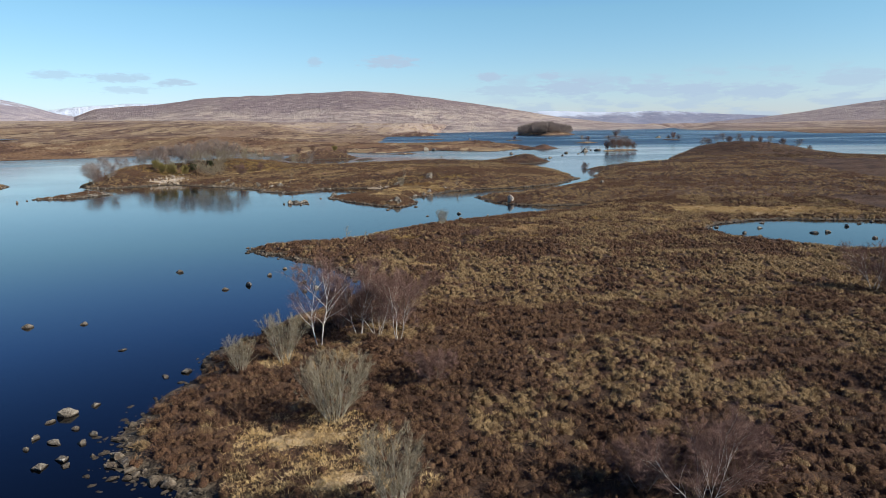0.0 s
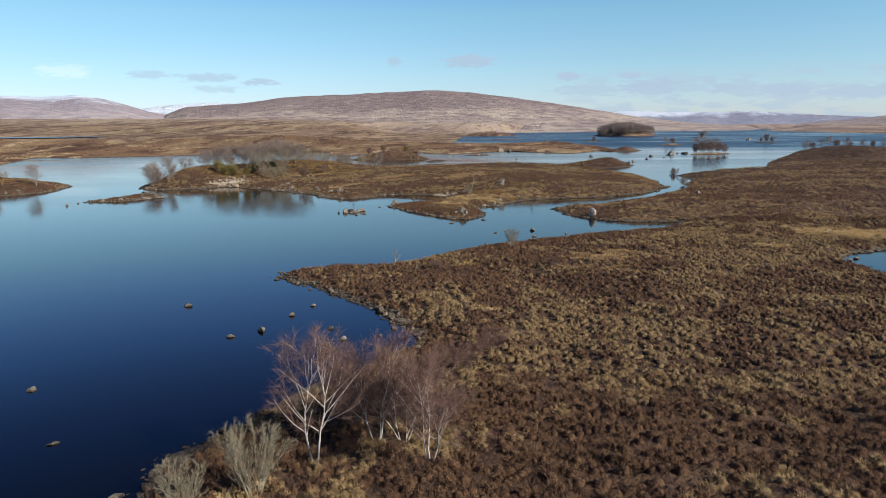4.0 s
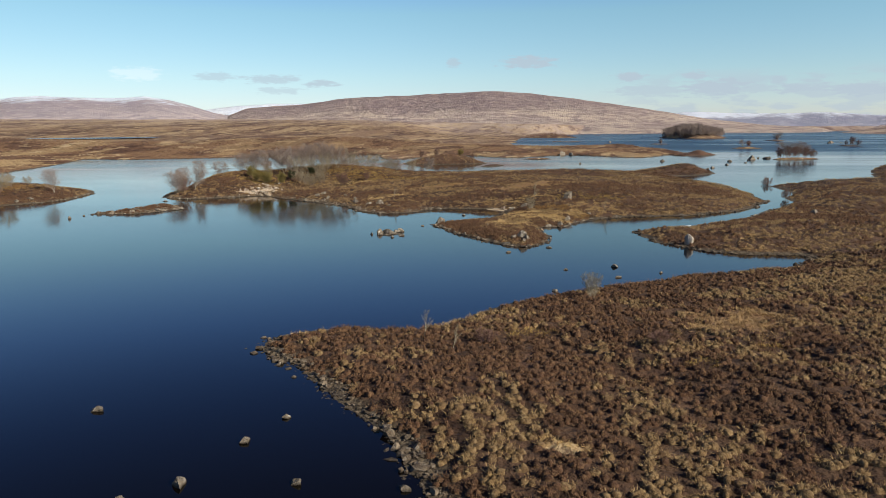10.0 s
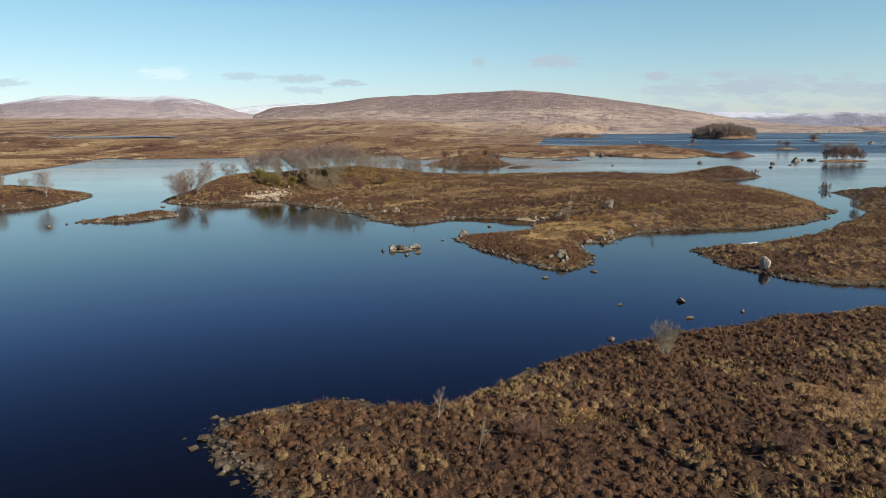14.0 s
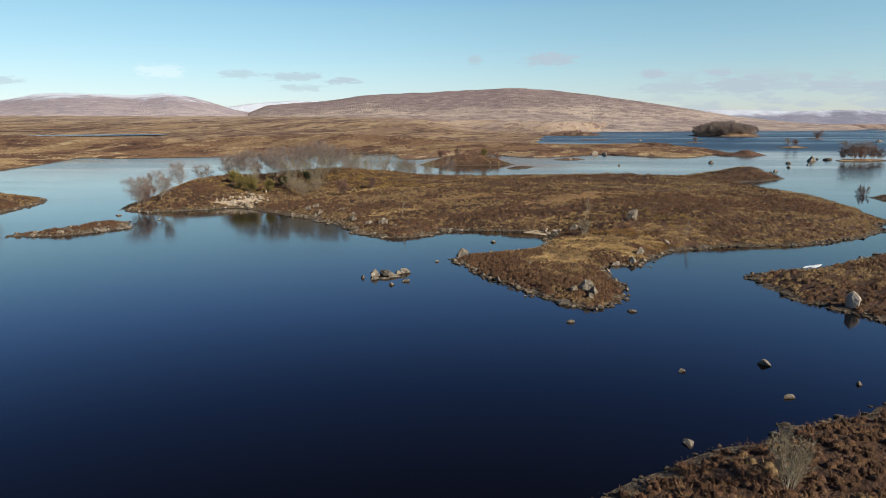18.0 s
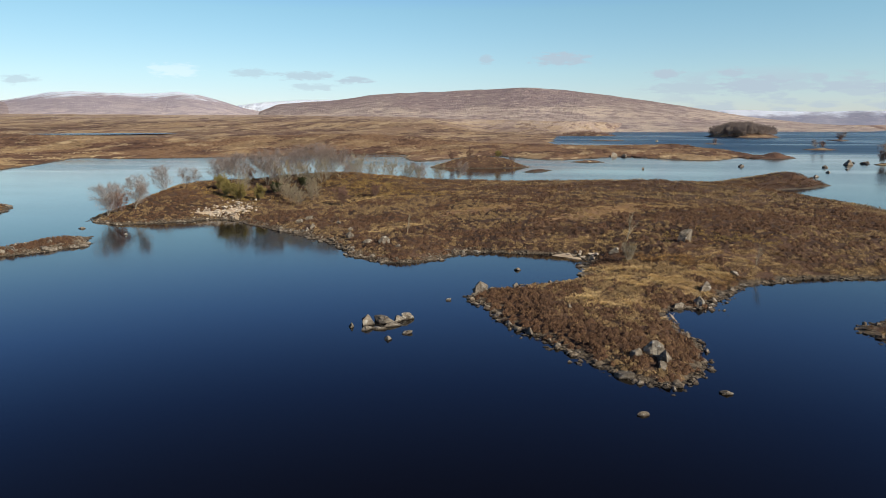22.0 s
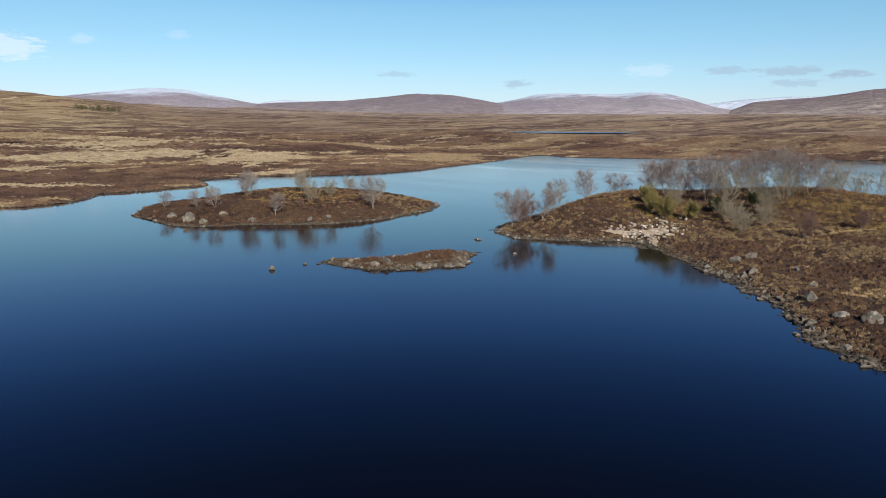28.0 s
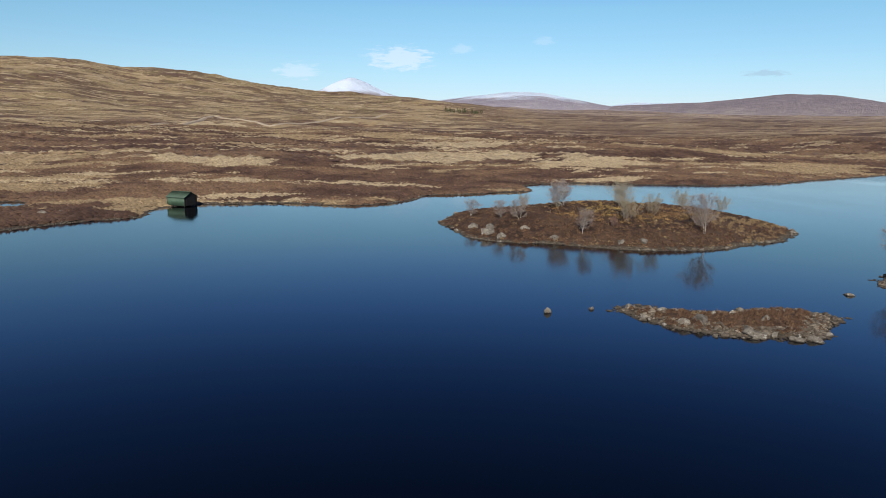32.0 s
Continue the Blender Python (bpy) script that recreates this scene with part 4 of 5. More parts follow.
SMALL_STONES = [rock_mesh("pebble", 80 + k, 1, SHORE_ROCK) for k in range(6)]
STONY = [((-270, 100, -172, 262), 19000, -0.4, 0.9), ((-30, 74, -4, 106), 9000, -0.9, 1.1), ((-26, 30, -8, 45), 2600, -1.6, 0.7), ((-26, 45, -8, 62), 2200, -0.5, 0.3), ((-30, 156, 2, 192), 17000, -0.8, 0.55), ((-120, 198, -30, 242), 46000, -0.7, 2.4),
         ((-110, 186, -92, 212), 9000, -0.9, 2.5), ((-190, 180, -136, 245), 26000, -0.7, 1.1), ((0, 180, 48, 250), 22000, -0.5, 1.0), ((5, 154, 35, 200), 9000, -0.5, 0.7),
         ((-22, 104, 34, 160), 16000, -0.3, 0.35), ((-60, 190, -14, 215), 9000, -0.8, 1.4), ((44, 94, 84, 130), 6000, -0.4, 0.5)]
spots = np.concatenate([scatter(*s) for s in STONY])
sizes = np.clip(rng_np.lognormal(-2.2, 0.66, len(spots)), 0.05, 0.55)
stones = new("shore_stones", joined_rocks("shore_stones", SMALL_STONES, spots, sizes))
tagged(stones, "brown and grey stones strewn along the waterline", "stones", kind="stuff")
big = np.concatenate([scatter((b[0], b[1], b[2], b[3]), n // 60, lo - 1.2, hi) for b, n, lo, hi in STONY])[:88]
for k, (x, y, z) in enumerate(big):
    s = rng_np.uniform(0.22, 0.5)
    place_rock("shore_stone", STONES, k, x, y, (s, s * 0.75), s * 0.6, 37 * k % 360, "weathered brown-grey stone lying at the waterline", "larger stones of the shore")


# pale stones that rim the islands, each one countable from the air
for box, tries, lo, hi, most in (((-205, 180, -136, 258), 5200, -0.5, 0.5, 60), ((-120, 198, -30, 242), 2600, -0.6, 1.8, 60), ((-30, 156, 2, 192), 1500, -0.6, 0.6, 35), ((-112, 186, -92, 214), 900, -0.6, 1.4, 25), ((0, 180, 48, 250), 1800, -0.5, 0.6, 30)):
    for k, (x, y, z) in enumerate(scatter(box, tries, lo, hi)[:most]):
        s = rng_np.uniform(0.28, 0.62)
        place_rock("shore_stone", BOULDERS, k, x, y, (s, s * rng_np.uniform(0.6, 0.9)), s * rng_np.uniform(0.45, 0.8), 53 * k % 360, "pale grey stone in the rim of an island shore", "pale stones round the islands")


# ---- bare trees ----
class Limbs:
    """Collects tapered tubes and thin twigs."""

    def __init__(self):
        self.v, self.f, self.tv = [], [], []
        self.bv, self.bf = [], []

    def tube(self, pts, radii, sides, thin=False):
        v, f = (self.bv, self.bf) if thin else (self.v, self.f)
        base = len(v)
        for i, (p, r) in enumerate(zip(pts, radii)):
            ahead = (pts[min(i + 1, len(pts) - 1)] - pts[max(i - 1, 0)]).normalized()
            a = ahead.orthogonal().normalized()
            b = ahead.cross(a)
            for s in range(sides):
                q = 2 * math.pi * s / sides
                v.append(p + a * (r * math.cos(q)) + b * (r * math.sin(q)))
        for i in range(len(pts) - 1):
            for s in range(sides):
                o, n = base + i * sides, (s + 1) % sides
                f.append((o + s, o + n, o + sides + n, o + sides + s))

    def twig(self, p, way, length, width, rng):
        side = way.cross(Vector((rng.uniform(-1, 1), rng.uniform(-1, 1), rng.uniform(-1, 1)))).normalized() * width
        tip = p + way * length + Vector((0, 0, rng.uniform(-0.12, 0.1) * length))
        self.tv += [p - side, p + side, tip]


def grow(limbs, rng, start, way, length, radius, level, opt):
    """One limb, its side limbs and its twigs."""
    n = (6, 3, 2)[level]
    pts, p, w = [start], start.copy(), way.copy()
    for i in range(n):
        w = (w + Vector((rng.gauss(0, 1), rng.gauss(0, 1), rng.gauss(0, 0.6))) * opt["bend"] + Vector((0, 0, opt["lift"]))).normalized()
        p = p + w * (length / n)
        pts.append(p)
    radii = [radius * (1 - 0.82 * i / n) for i in range(n + 1)]
    limbs.tube(pts, radii, 6 if level == 0 else 4 if level == 1 else 3, level >= 2)
    if level < opt["levels"]:
        count = opt["sides"][level]
        for c in range(count):
            t = opt["from"] + (1 - opt["from"]) * (c + rng.random()) / count if level == 0 else 0.2 + 0.8 * (c + rng.random()) / count
            i = min(int(t * n), n - 1)
            q = pts[i].lerp(pts[i + 1], t * n - i)
            along = (pts[i + 1] - pts[i]).normalized()
            out = along.orthogonal().normalized()
            out.rotate(Matrix.Rotation(rng.uniform(0, 6.283), 3, along))
            spread = opt["spread"] * rng.uniform(0.7, 1.3)
            grow(limbs, rng, q, (along + out * spread).normalized(), length * opt["ratio"] * rng.uniform(0.7, 1.15) * ((0.45 + 0.85 * math.sin(math.pi * (0.1 + 0.8 * t))) if level == 0 else 1.15 - 0.55 * t), radii[i] * 0.6, level + 1, opt)
    if level >= opt["levels"] - 1:
        for _ in range(opt["twigs"] if level == opt["levels"] else opt["twigs"] // 2):
            t = rng.uniform(0.15, 1.0)
            i = min(int(t * n), n - 1)
            q = pts[i].lerp(pts[i + 1], t * n - i)
            d = ((pts[i + 1] - pts[i]).normalized() + Vector((rng.gauss(0, 1), rng.gauss(0, 1), rng.gauss(0.1, 0.8))) * opt.get("messy", 0.7)).normalized()
            limbs.twig(q, d, opt["twig"] * rng.uniform(0.5, 1.3), opt["width"], rng)


def make_tree(name, label, seed, bark, twigs, height, stems, opt, category="tree"):
    """A bare tree or bush at the origin: trunk and crown under one Empty."""
    rng = random.Random(seed)
    limbs = Limbs()
    for s in range(stems):
        a = 6.283 * (s + rng.uniform(-0.3, 0.3)) / stems
        lean = opt["fan"] * rng.uniform(0.5, 1.2) if stems > 1 else rng.uniform(0, 0.12)
        way = Vector((math.cos(a) * lean, math.sin(a) * lean, 1)).normalized()
        root = Vector((math.cos(a) * 0.08 * stems**0.5, math.sin(a) * 0.08 * stems**0.5, -0.15))
        grow(limbs, rng, root, way, height * rng.uniform(0.72, 0.92), opt["girth"] * rng.uniform(0.7, 1.1), 0, opt)
    top = new(name)
    part("trunk", mesh_from("trunk", limbs.v, limbs.f, bark), top)
    count = len(limbs.tv)
    tri = np.arange(count).reshape(-1, 3)
    if limbs.bf:
        quad = np.array(limbs.bf) + count
        tri = np.concatenate([tri, quad[:, [0, 1, 2]], quad[:, [0, 2, 3]]])
    part("crown", mesh_from("crown", limbs.tv + limbs.bv, tri, twigs, False), top)
    return tagged(top, label, category)


BIRCH = {"bend": 0.13, "lift": 0.05, "levels": 2, "sides": (14, 7), "from": 0.25, "spread": 0.75, "ratio": 0.40, "twigs": 26, "twig": 0.75, "width": 0.0062, "fan": 0.26, "girth": 0.075}
WILLOW = {"bend": 0.06, "lift": 0.09, "levels": 2, "sides": (9, 4), "from": 0.12, "spread": 0.46, "ratio": 0.34, "twigs": 14, "twig": 0.36, "width": 0.008, "fan": 0.60, "girth": 0.032, "messy": 0.42}
SCRUB = {"bend": 0.12, "lift": 0.05, "levels": 2, "sides": (8, 5), "from": 0.12, "spread": 0.7, "ratio": 0.40, "twigs": 30, "twig": 0.42, "width": 0.011, "fan": 0.65, "girth": 0.032}
SAPLING = {"bend": 0.10, "lift": 0.08, "levels": 1, "sides": (12,), "from": 0.2, "spread": 0.6, "ratio": 0.35, "twigs": 14, "twig": 0.3, "width": 0.010, "fan": 0.2, "girth": 0.03}
CROWDED = dict(BIRCH, bend=0.10, **{"from": 0.14}, sides=(22, 7), twigs=26, twig=0.9, width=0.0085, girth=0.07, ratio=0.44, spread=0.9, lift=0.03)
BUSHY = dict(WILLOW, bend=0.09, fan=0.50, spread=0.6, ratio=0.40, sides=(9, 5), twigs=22, twig=0.6, width=0.0085, girth=0.038, messy=0.6)

L_BIRCH = "bare silver birch with white trunks and brown twigs"
L_WILLOW = "bare grey lichen-covered willow with many upright stems"
L_SCRUB = "bare reddish-brown birch scrub with fine dense twigs"
L_SAPL = "thin bare sapling standing in the heather"
KINDS = {
    "birch_a": make_tree("birch_tree", L_BIRCH, 3, BIRCH_BARK, RED_TWIG, 8.2, 2, BIRCH),
    "birch_b": make_tree("birch_tree", L_BIRCH, 4, BIRCH_BARK, RED_TWIG, 6.4, 3, dict(BIRCH, girth=0.045)),
    "birch_c": make_tree("birch_tree", "young birch with thin white stems and a haze of red twigs", 21, BIRCH_BARK, RED_TWIG, 5.0, 5, dict(BIRCH, girth=0.030, fan=0.42, sides=(13, 5), twigs=24, twig=0.6)),
    "willow_a": make_tree("willow_tree", L_WILLOW, 5, GREY_BARK, GREY_TWIG, 4.7, 22, WILLOW),
    "willow_b": make_tree("willow_tree", L_WILLOW, 6, GREY_BARK, GREY_TWIG, 4.4, 12, dict(WILLOW, fan=0.36)),
    "scrub_a": make_tree("birch_scrub", L_SCRUB, 7, BROWN_BARK, RED_TWIG, 4.0, 8, SCRUB, "shrub"),
    "scrub_b": make_tree("birch_scrub", L_SCRUB, 8, BROWN_BARK, RED_TWIG, 3.4, 6, SCRUB, "shrub"),
    "sapling": make_tree("sapling", L_SAPL, 9, GREY_BARK, GREY_TWIG, 2.6, 1, SAPLING),
    "isle_birch": make_tree("birch_tree", L_BIRCH, 11, PALE_BARK, BIRCH_TWIG, 8.2, 2, CROWDED),
    "isle_birch_b": make_tree("birch_tree", L_BIRCH, 12, GREY_BARK, BIRCH_TWIG, 7.5, 2, CROWDED),
    "isle_willow": make_tree("willow_tree", L_WILLOW, 13, BROWN_BARK, GREY_TWIG, 6.0, 9, dict(BUSHY, twigs=16)),
    "isle_gorse": make_tree("gorse_bush", "olive-green gorse bush on the island knoll", 15, BROWN_BARK, OLIVE_TWIG, 4.6, 8, dict(BUSHY, twigs=34, twig=0.55, width=0.018), "shrub"),
    "isle_holly": make_tree("holly_bush", "dark evergreen holly bush below the birches", 16, BROWN_BARK, GREEN_NEEDLE, 4.6, 7, dict(BUSHY, twigs=40, twig=0.45, width=0.030), "shrub"),
    "isle_scrub": make_tree("birch_scrub", L_SCRUB, 14, BROWN_BARK, RED_TWIG, 4.5, 6, dict(BUSHY, twigs=30), "shrub"),
}
# kind, x, y, scale, turn
TREES = [("birch_a", -8.4, 53.7, 0.95, 0), ("birch_b", -5.6, 56.0, 1.0, 40), ("birch_c", -4.2, 56.5, 1.05, 10), ("birch_b", -2.3, 53.4, 0.85, 200), ("scrub_a", -7.6, 58.5, 0.9, 80),
         ("scrub_b", -4.5, 60, 1.0, 130), ("willow_a", -5.1, 39.3, 0.85, 0), ("willow_b", -1.0, 29.8, 0.85, 50), ("willow_b", -10.4, 50.2, 0.85, 100), ("willow_b", -13.0, 48.2, 0.6, 10),
         ("birch_c", 12.3, 29.0, 0.9, 20), ("scrub_b", 14.5, 30.6, 1.0, 90), ("scrub_b", 10.3, 31.0, 0.8, 170), ("birch_c", 42.0, 66.4, 1.0, 300), ("scrub_b", 43.6, 65.5, 1.0, 15),
         ("scrub_b", 0.5, 44.5, 0.75, 60), ("scrub_b", -2.0, 69.0, 0.7, 60), ("scrub_b", 0.0, 73.0, 0.6, 260), ("sapling", -13.6, 106, 1.1, 0), ("sapling", 0.7, 122, 1.3, 70), ("willow_b", 1.0, 122.6, 0.6, 0),
         ("scrub_b", -8.0, 105.0, 0.45, 0), ("sapling", -10.5, 103.0, 0.9, 30), ("scrub_b", 6.0, 105.0, 0.45, 100), ("sapling", -11.1, 214.0, 2.0, 0), ("willow_b", -10.8, 203, 0.6, 40), ("sapling", 4.7, 203, 1.4, 50), ("sapling", -46, 218.6, 1.4, 50)]
ISLE_TREES = [("isle_birch_b", -110, 236, 0.75), ("isle_birch", -107, 270, 0.85), ("isle_birch_b", -110, 279, 0.8), ("isle_willow", -92, 268, 0.95), ("isle_birch", -85, 279, 0.85), ("isle_willow", -78, 283, 0.9), ("isle_birch_b", -96, 279, 0.9), ("isle_willow", -88, 272, 0.9), ("isle_birch", -113, 231.5, 0.8), ("isle_birch_b", -115.5, 235, 0.85), ("isle_scrub", -112, 233.5, 0.9), ("isle_birch_b", -128, 262, 0.85), ("isle_birch", -127, 271, 0.85), ("isle_birch_b", -125, 279, 0.8),
              ("isle_birch", -120, 284, 0.85), ("isle_birch_b", -113, 276, 0.8), ("isle_birch", -104, 272, 0.88), ("isle_birch_b", -101, 276, 0.9), ("isle_birch", -98, 274, 0.95), ("isle_birch", -94, 281, 0.95),
              ("isle_birch_b", -91, 276, 0.9), ("isle_birch", -88, 283, 0.92), ("isle_birch_b", -96, 268, 0.9), ("isle_gorse", -99, 254, 0.8), ("isle_gorse", -95, 252, 0.85), ("isle_gorse", -103, 258, 0.75),
              ("isle_gorse", -91, 254, 0.7), ("isle_holly", -91, 262, 0.62), ("isle_holly", -86, 267, 0.55), ("isle_willow", -84, 256, 0.62), ("isle_willow", -80, 251, 0.58),
              ("isle_willow", -79, 256, 0.66), ("isle_willow", -82, 263, 0.78), ("isle_willow", -87, 259, 0.66), ("isle_willow", -98, 260, 0.7), ("isle_willow", -83, 272, 0.95), ("isle_birch_b", -81, 278, 0.95),
              ("isle_willow", -89, 326, 1.0), ("isle_willow", -84, 330, 1.05), ("isle_willow", -79, 333, 1.05), ("isle_birch_b", -74, 333, 0.9), ("isle_willow", -69, 335, 0.95), ("isle_birch_b", -63, 338, 0.8),
              ("isle_willow", -94, 322, 0.95), ("isle_scrub", -70, 251, 0.85), ("isle_scrub", -108, 281, 0.8), ("isle_scrub", -66, 262, 0.6), ("isle_willow", -75, 330, 0.9)]
WEST_TREES = [("isle_birch_b", -169.9, 207.4, 0.65), ("isle_birch_b", -171.7, 209.4, 0.7), ("isle_willow", -155.2, 214.6, 0.72), ("isle_willow", -164.9, 218.5, 0.75), ("isle_willow", -171.6, 221.4, 0.7), ("isle_willow", -158.7, 221.8, 0.6),
              ("isle_birch", -147.5, 225.2, 0.72), ("isle_willow", -175.2, 246.9, 0.65), ("isle_willow", -181.2, 241.9, 0.6), ("isle_birch", -151.6, 204.7, 0.5), ("isle_birch_b", -164.2, 197.8, 0.5), ("isle_birch", -168.8, 195.7, 0.4),
              ("isle_willow", -193.9, 208.8, 0.5), ("isle_birch", -176.8, 191.9, 0.4), ("isle_willow", -172.4, 235.5, 0.55), ("isle_scrub", -152.7, 210.9, 0.4)]
WOODED = [("isle_scrub", 114, 492, 1.3), ("isle_scrub", 118, 490, 1.5), ("isle_scrub", 123, 493, 1.4), ("isle_scrub", 129, 496, 1.3), ("isle_birch", 117, 495, 1.05), ("isle_birch_b", 121, 497, 1.05), ("isle_birch", 126, 498, 1.0), ("isle_birch_b", 131, 500, 1.0), ("isle_scrub", 134, 500, 1.2),
          ("isle_scrub", 92, 910, 1.3), ("isle_scrub", -88, 440, 0.9), ("isle_scrub", -80, 444, 0.8), ("isle_gorse", -66, 442, 0.7), ("isle_scrub", -60, 446, 0.7), ("isle_scrub", 260, 805, 1.6), ("isle_scrub", 266, 806, 1.3), ("isle_scrub", 255, 807, 1.0), ("isle_birch_b", 143, 724, 0.9),
          ("isle_scrub", 148, 726, 1.2), ("isle_birch", 268, 1118, 1.1), ("isle_birch", 274, 1120, 1.2), ("isle_scrub", 270, 1116, 1.5), ("isle_birch", 157, 398, 0.55), ("isle_scrub", 161, 401, 0.75), ("isle_birch_b", 165, 400, 0.6), ("isle_scrub", 169, 403, 0.65), ("isle_birch", 153, 397, 0.5), ("isle_scrub", 149, 398, 0.7), ("isle_scrub", 178, 399, 0.75), ("isle_scrub", 187, 392, 0.75), ("isle_birch", 194, 388, 0.55), ("isle_scrub", 198, 384, 0.7), ("isle_scrub", 160, 396, 0.7), ("isle_birch", 146, 401, 0.45),
          ("isle_birch", 174, 402, 0.5), ("isle_birch", 183, 398, 0.5), ("isle_birch", 190, 396, 0.5), ("isle_birch", 150, 405, 0.5), ("isle_scrub", 60, 296, 0.7), ("isle_scrub", 52, 244, 0.6)]
used = set()


def plant_all():
    k = 0
    for kind, x, y, size, turn in TREES:
        if kind in used:
            ob = copy_thing(KINDS[kind], pose(x, y, ground_z(x, y) - 0.05, 0, 0, turn))
        else:
            used.add(kind)
            ob = KINDS[kind]
            ob.matrix_basis = pose(x, y, ground_z(x, y) - 0.05, 0, 0, turn)
        ob.scale = (size, size, size)
        tagged(ob, group="trees of the peninsula")
    for rows, group in ((ISLE_TREES, "trees of the island"), (WEST_TREES, "trees of the western isle"), (WOODED, "trees of the far islets")):
        for kind, x, y, size in rows:
            k += 1
            if kind in used:
                ob = copy_thing(KINDS[kind], pose(x, y, ground_z(x, y) - 0.05, 0, 0, 77 * k % 360))
            else:
                used.add(kind)
                ob = KINDS[kind]
                ob.matrix_basis = pose(x, y, ground_z(x, y) - 0.05, 0, 0, 77 * k % 360)
            ob.scale = (size * (0.93 + 0.02 * (k % 8)),) * 3
            tagged(ob, group=group)


plant_all()


# ---- heather and grass: joined tufts of blades ----
def tufts(name, places, radius, blades, height, width, material, label, reach=0.30):
    """Rounded hummocks of short leaning blades, all in one mesh."""
    n = len(places)
    a = rng_np.uniform(0, 6.283, (n, blades))
    up = rng_np.uniform(0.12, 1.0, (n, blades))
    out = np.sqrt(1 - up * up * 0.98)
    size = rng_np.uniform(0.5, 1.5, (n, 1)) * np.ones((n, blades))
    tall = rng_np.uniform(0.7, 1.3, (n, 1)) * np.ones((n, blades))
    c, s = np.cos(a), np.sin(a)
    foot = np.stack([c * out * radius * size, s * out * radius * size, height * tall * (up - 0.25)], -1)
    way = np.stack([c * (out * 0.8 + 0.15), s * (out * 0.8 + 0.15), 0.45 + 0.5 * up], -1) + rng_np.normal(0, 0.28, (n, blades, 3))
    tip = foot + way * (reach * size * rng_np.uniform(0.6, 1.3, (n, blades)))[..., None]
    twist = rng_np.normal(0, 0.5, (n, blades))
    side = np.stack([-s, c, twist], -1) * (width * rng_np.uniform(0.6, 1.4, (n, blades, 1)))
    p = places[:, None, :]
    v = np.stack([p + foot - side, p + foot + side, p + tip], 2).reshape(-1, 3)
    ob = new(name, mesh_from(name, v, np.arange(len(v)).reshape(-1, 3), material, False))
    return tagged(ob, label, "plants", kind="stuff")


def hummocks(name, places, radius, height, sides, rings, material, label):
    """Rounded, knobbly cushions of heather or grass, all in one mesh."""
    n = len(places)
    size, tall = rng_np.uniform(0.6, 1.4, (n, 1, 1)), rng_np.uniform(0.6, 1.35, (n, 1, 1))
    turn = rng_np.uniform(0, 6.283, (n, 1, 1))
    t = (np.arange(rings) / rings)[None, :, None]
    a = turn + 6.283 * (np.arange(sides)[None, None, :] + 0.5 * (np.arange(rings) % 2)[None, :, None]) / sides
    jog = rng_np.uniform(0.72, 1.28, (n, rings, sides))
    out = radius * size * np.cos(t * 1.35) * jog
    x, y = np.cos(a) * out, np.sin(a) * out
    z = height * tall * (np.sin(t * 1.5) + 0 * a) * rng_np.uniform(0.75, 1.2, (n, rings, sides)) - 0.06 * (t == 0)
    ring = np.stack([x, y, z], -1).reshape(n, -1, 3)
    top = np.concatenate([rng_np.normal(0, 0.05, (n, 1, 2)), height * tall * rng_np.uniform(0.9, 1.15, (n, 1, 1))], 2)
    v = (np.concatenate([ring, top], 1) + places[:, None, :]).reshape(-1, 3)
    one = []
    for r in range(rings - 1):
        for k in range(sides):
            p, q = r * sides + k, r * sides + (k + 1) % sides
            one += [(p, q, p + sides), (q, q + sides, p + sides)]
    one += [((rings - 1) * sides + k, (rings - 1) * sides + (k + 1) % sides, rings * sides) for k in range(sides)]
    f = (np.array(one)[None] + (np.arange(n) * (rings * sides + 1))[:, None, None]).reshape(-1, 3)
    ob = new(name, mesh_from(name, v, f, material, True))
    return tagged(ob, label, "plants", kind="stuff")


def share(places, wave, seed, cut, lean=0.0, fine=0.7):
    """Splits places into two by drifting patches."""
    f = fbm(places[:, 0] / wave, places[:, 1] / wave, seed) + fine * fbm(places[:, 0] / 1.6, places[:, 1] / 1.6, seed + 7, 2) + rng_np.normal(0, 0.16, len(places)) + lean
    return places[f < cut], places[f >= cut]


def drift(cx, cy, sx, sy, count):
    return rng_np.normal((cx, cy, 0), (sx, sy, 0), (count, 3))


def on_land(places, least=1.0):
    keep = places[sample(DD, places[:, 0], places[:, 1]) > least]
    keep[:, 2] = sample(ZZ, keep[:, 0], keep[:, 1])
    return keep


def clear_of_sand(p):
    keep = np.ones(len(p), bool)
    for cx, cy, rx, ry, turn in SANDS:
        keep &= np.hypot(p[:, 0] - cx, p[:, 1] - cy) > 0.85 * (rx + ry) / 2 + 0.3
    return p[keep]


def bush_spots(box, spacing, lo):
    """Centres of heather bushes: a loose grid, with bare gaps between the bushes."""
    x, y = np.meshgrid(np.arange(box[0], box[2], spacing), np.arange(box[1], box[3], spacing))
    x = x.ravel() + rng_np.uniform(-0.7, 0.7, x.size) * spacing
    y = y.ravel() + rng_np.uniform(-0.7, 0.7, y.size) * spacing
    keep = sample(DD, x, y) > lo
    return clear_of_sand(np.stack([x[keep], y[keep], sample(ZZ, x[keep], y[keep])], 1))


def bushes(centres, each, spread):
    p = np.repeat(centres, each, 0)
    p[:, :2] += rng_np.normal(0, spread, (len(p), 2))
    p[:, 2] = sample(ZZ, p[:, 0], p[:, 1])
    return p


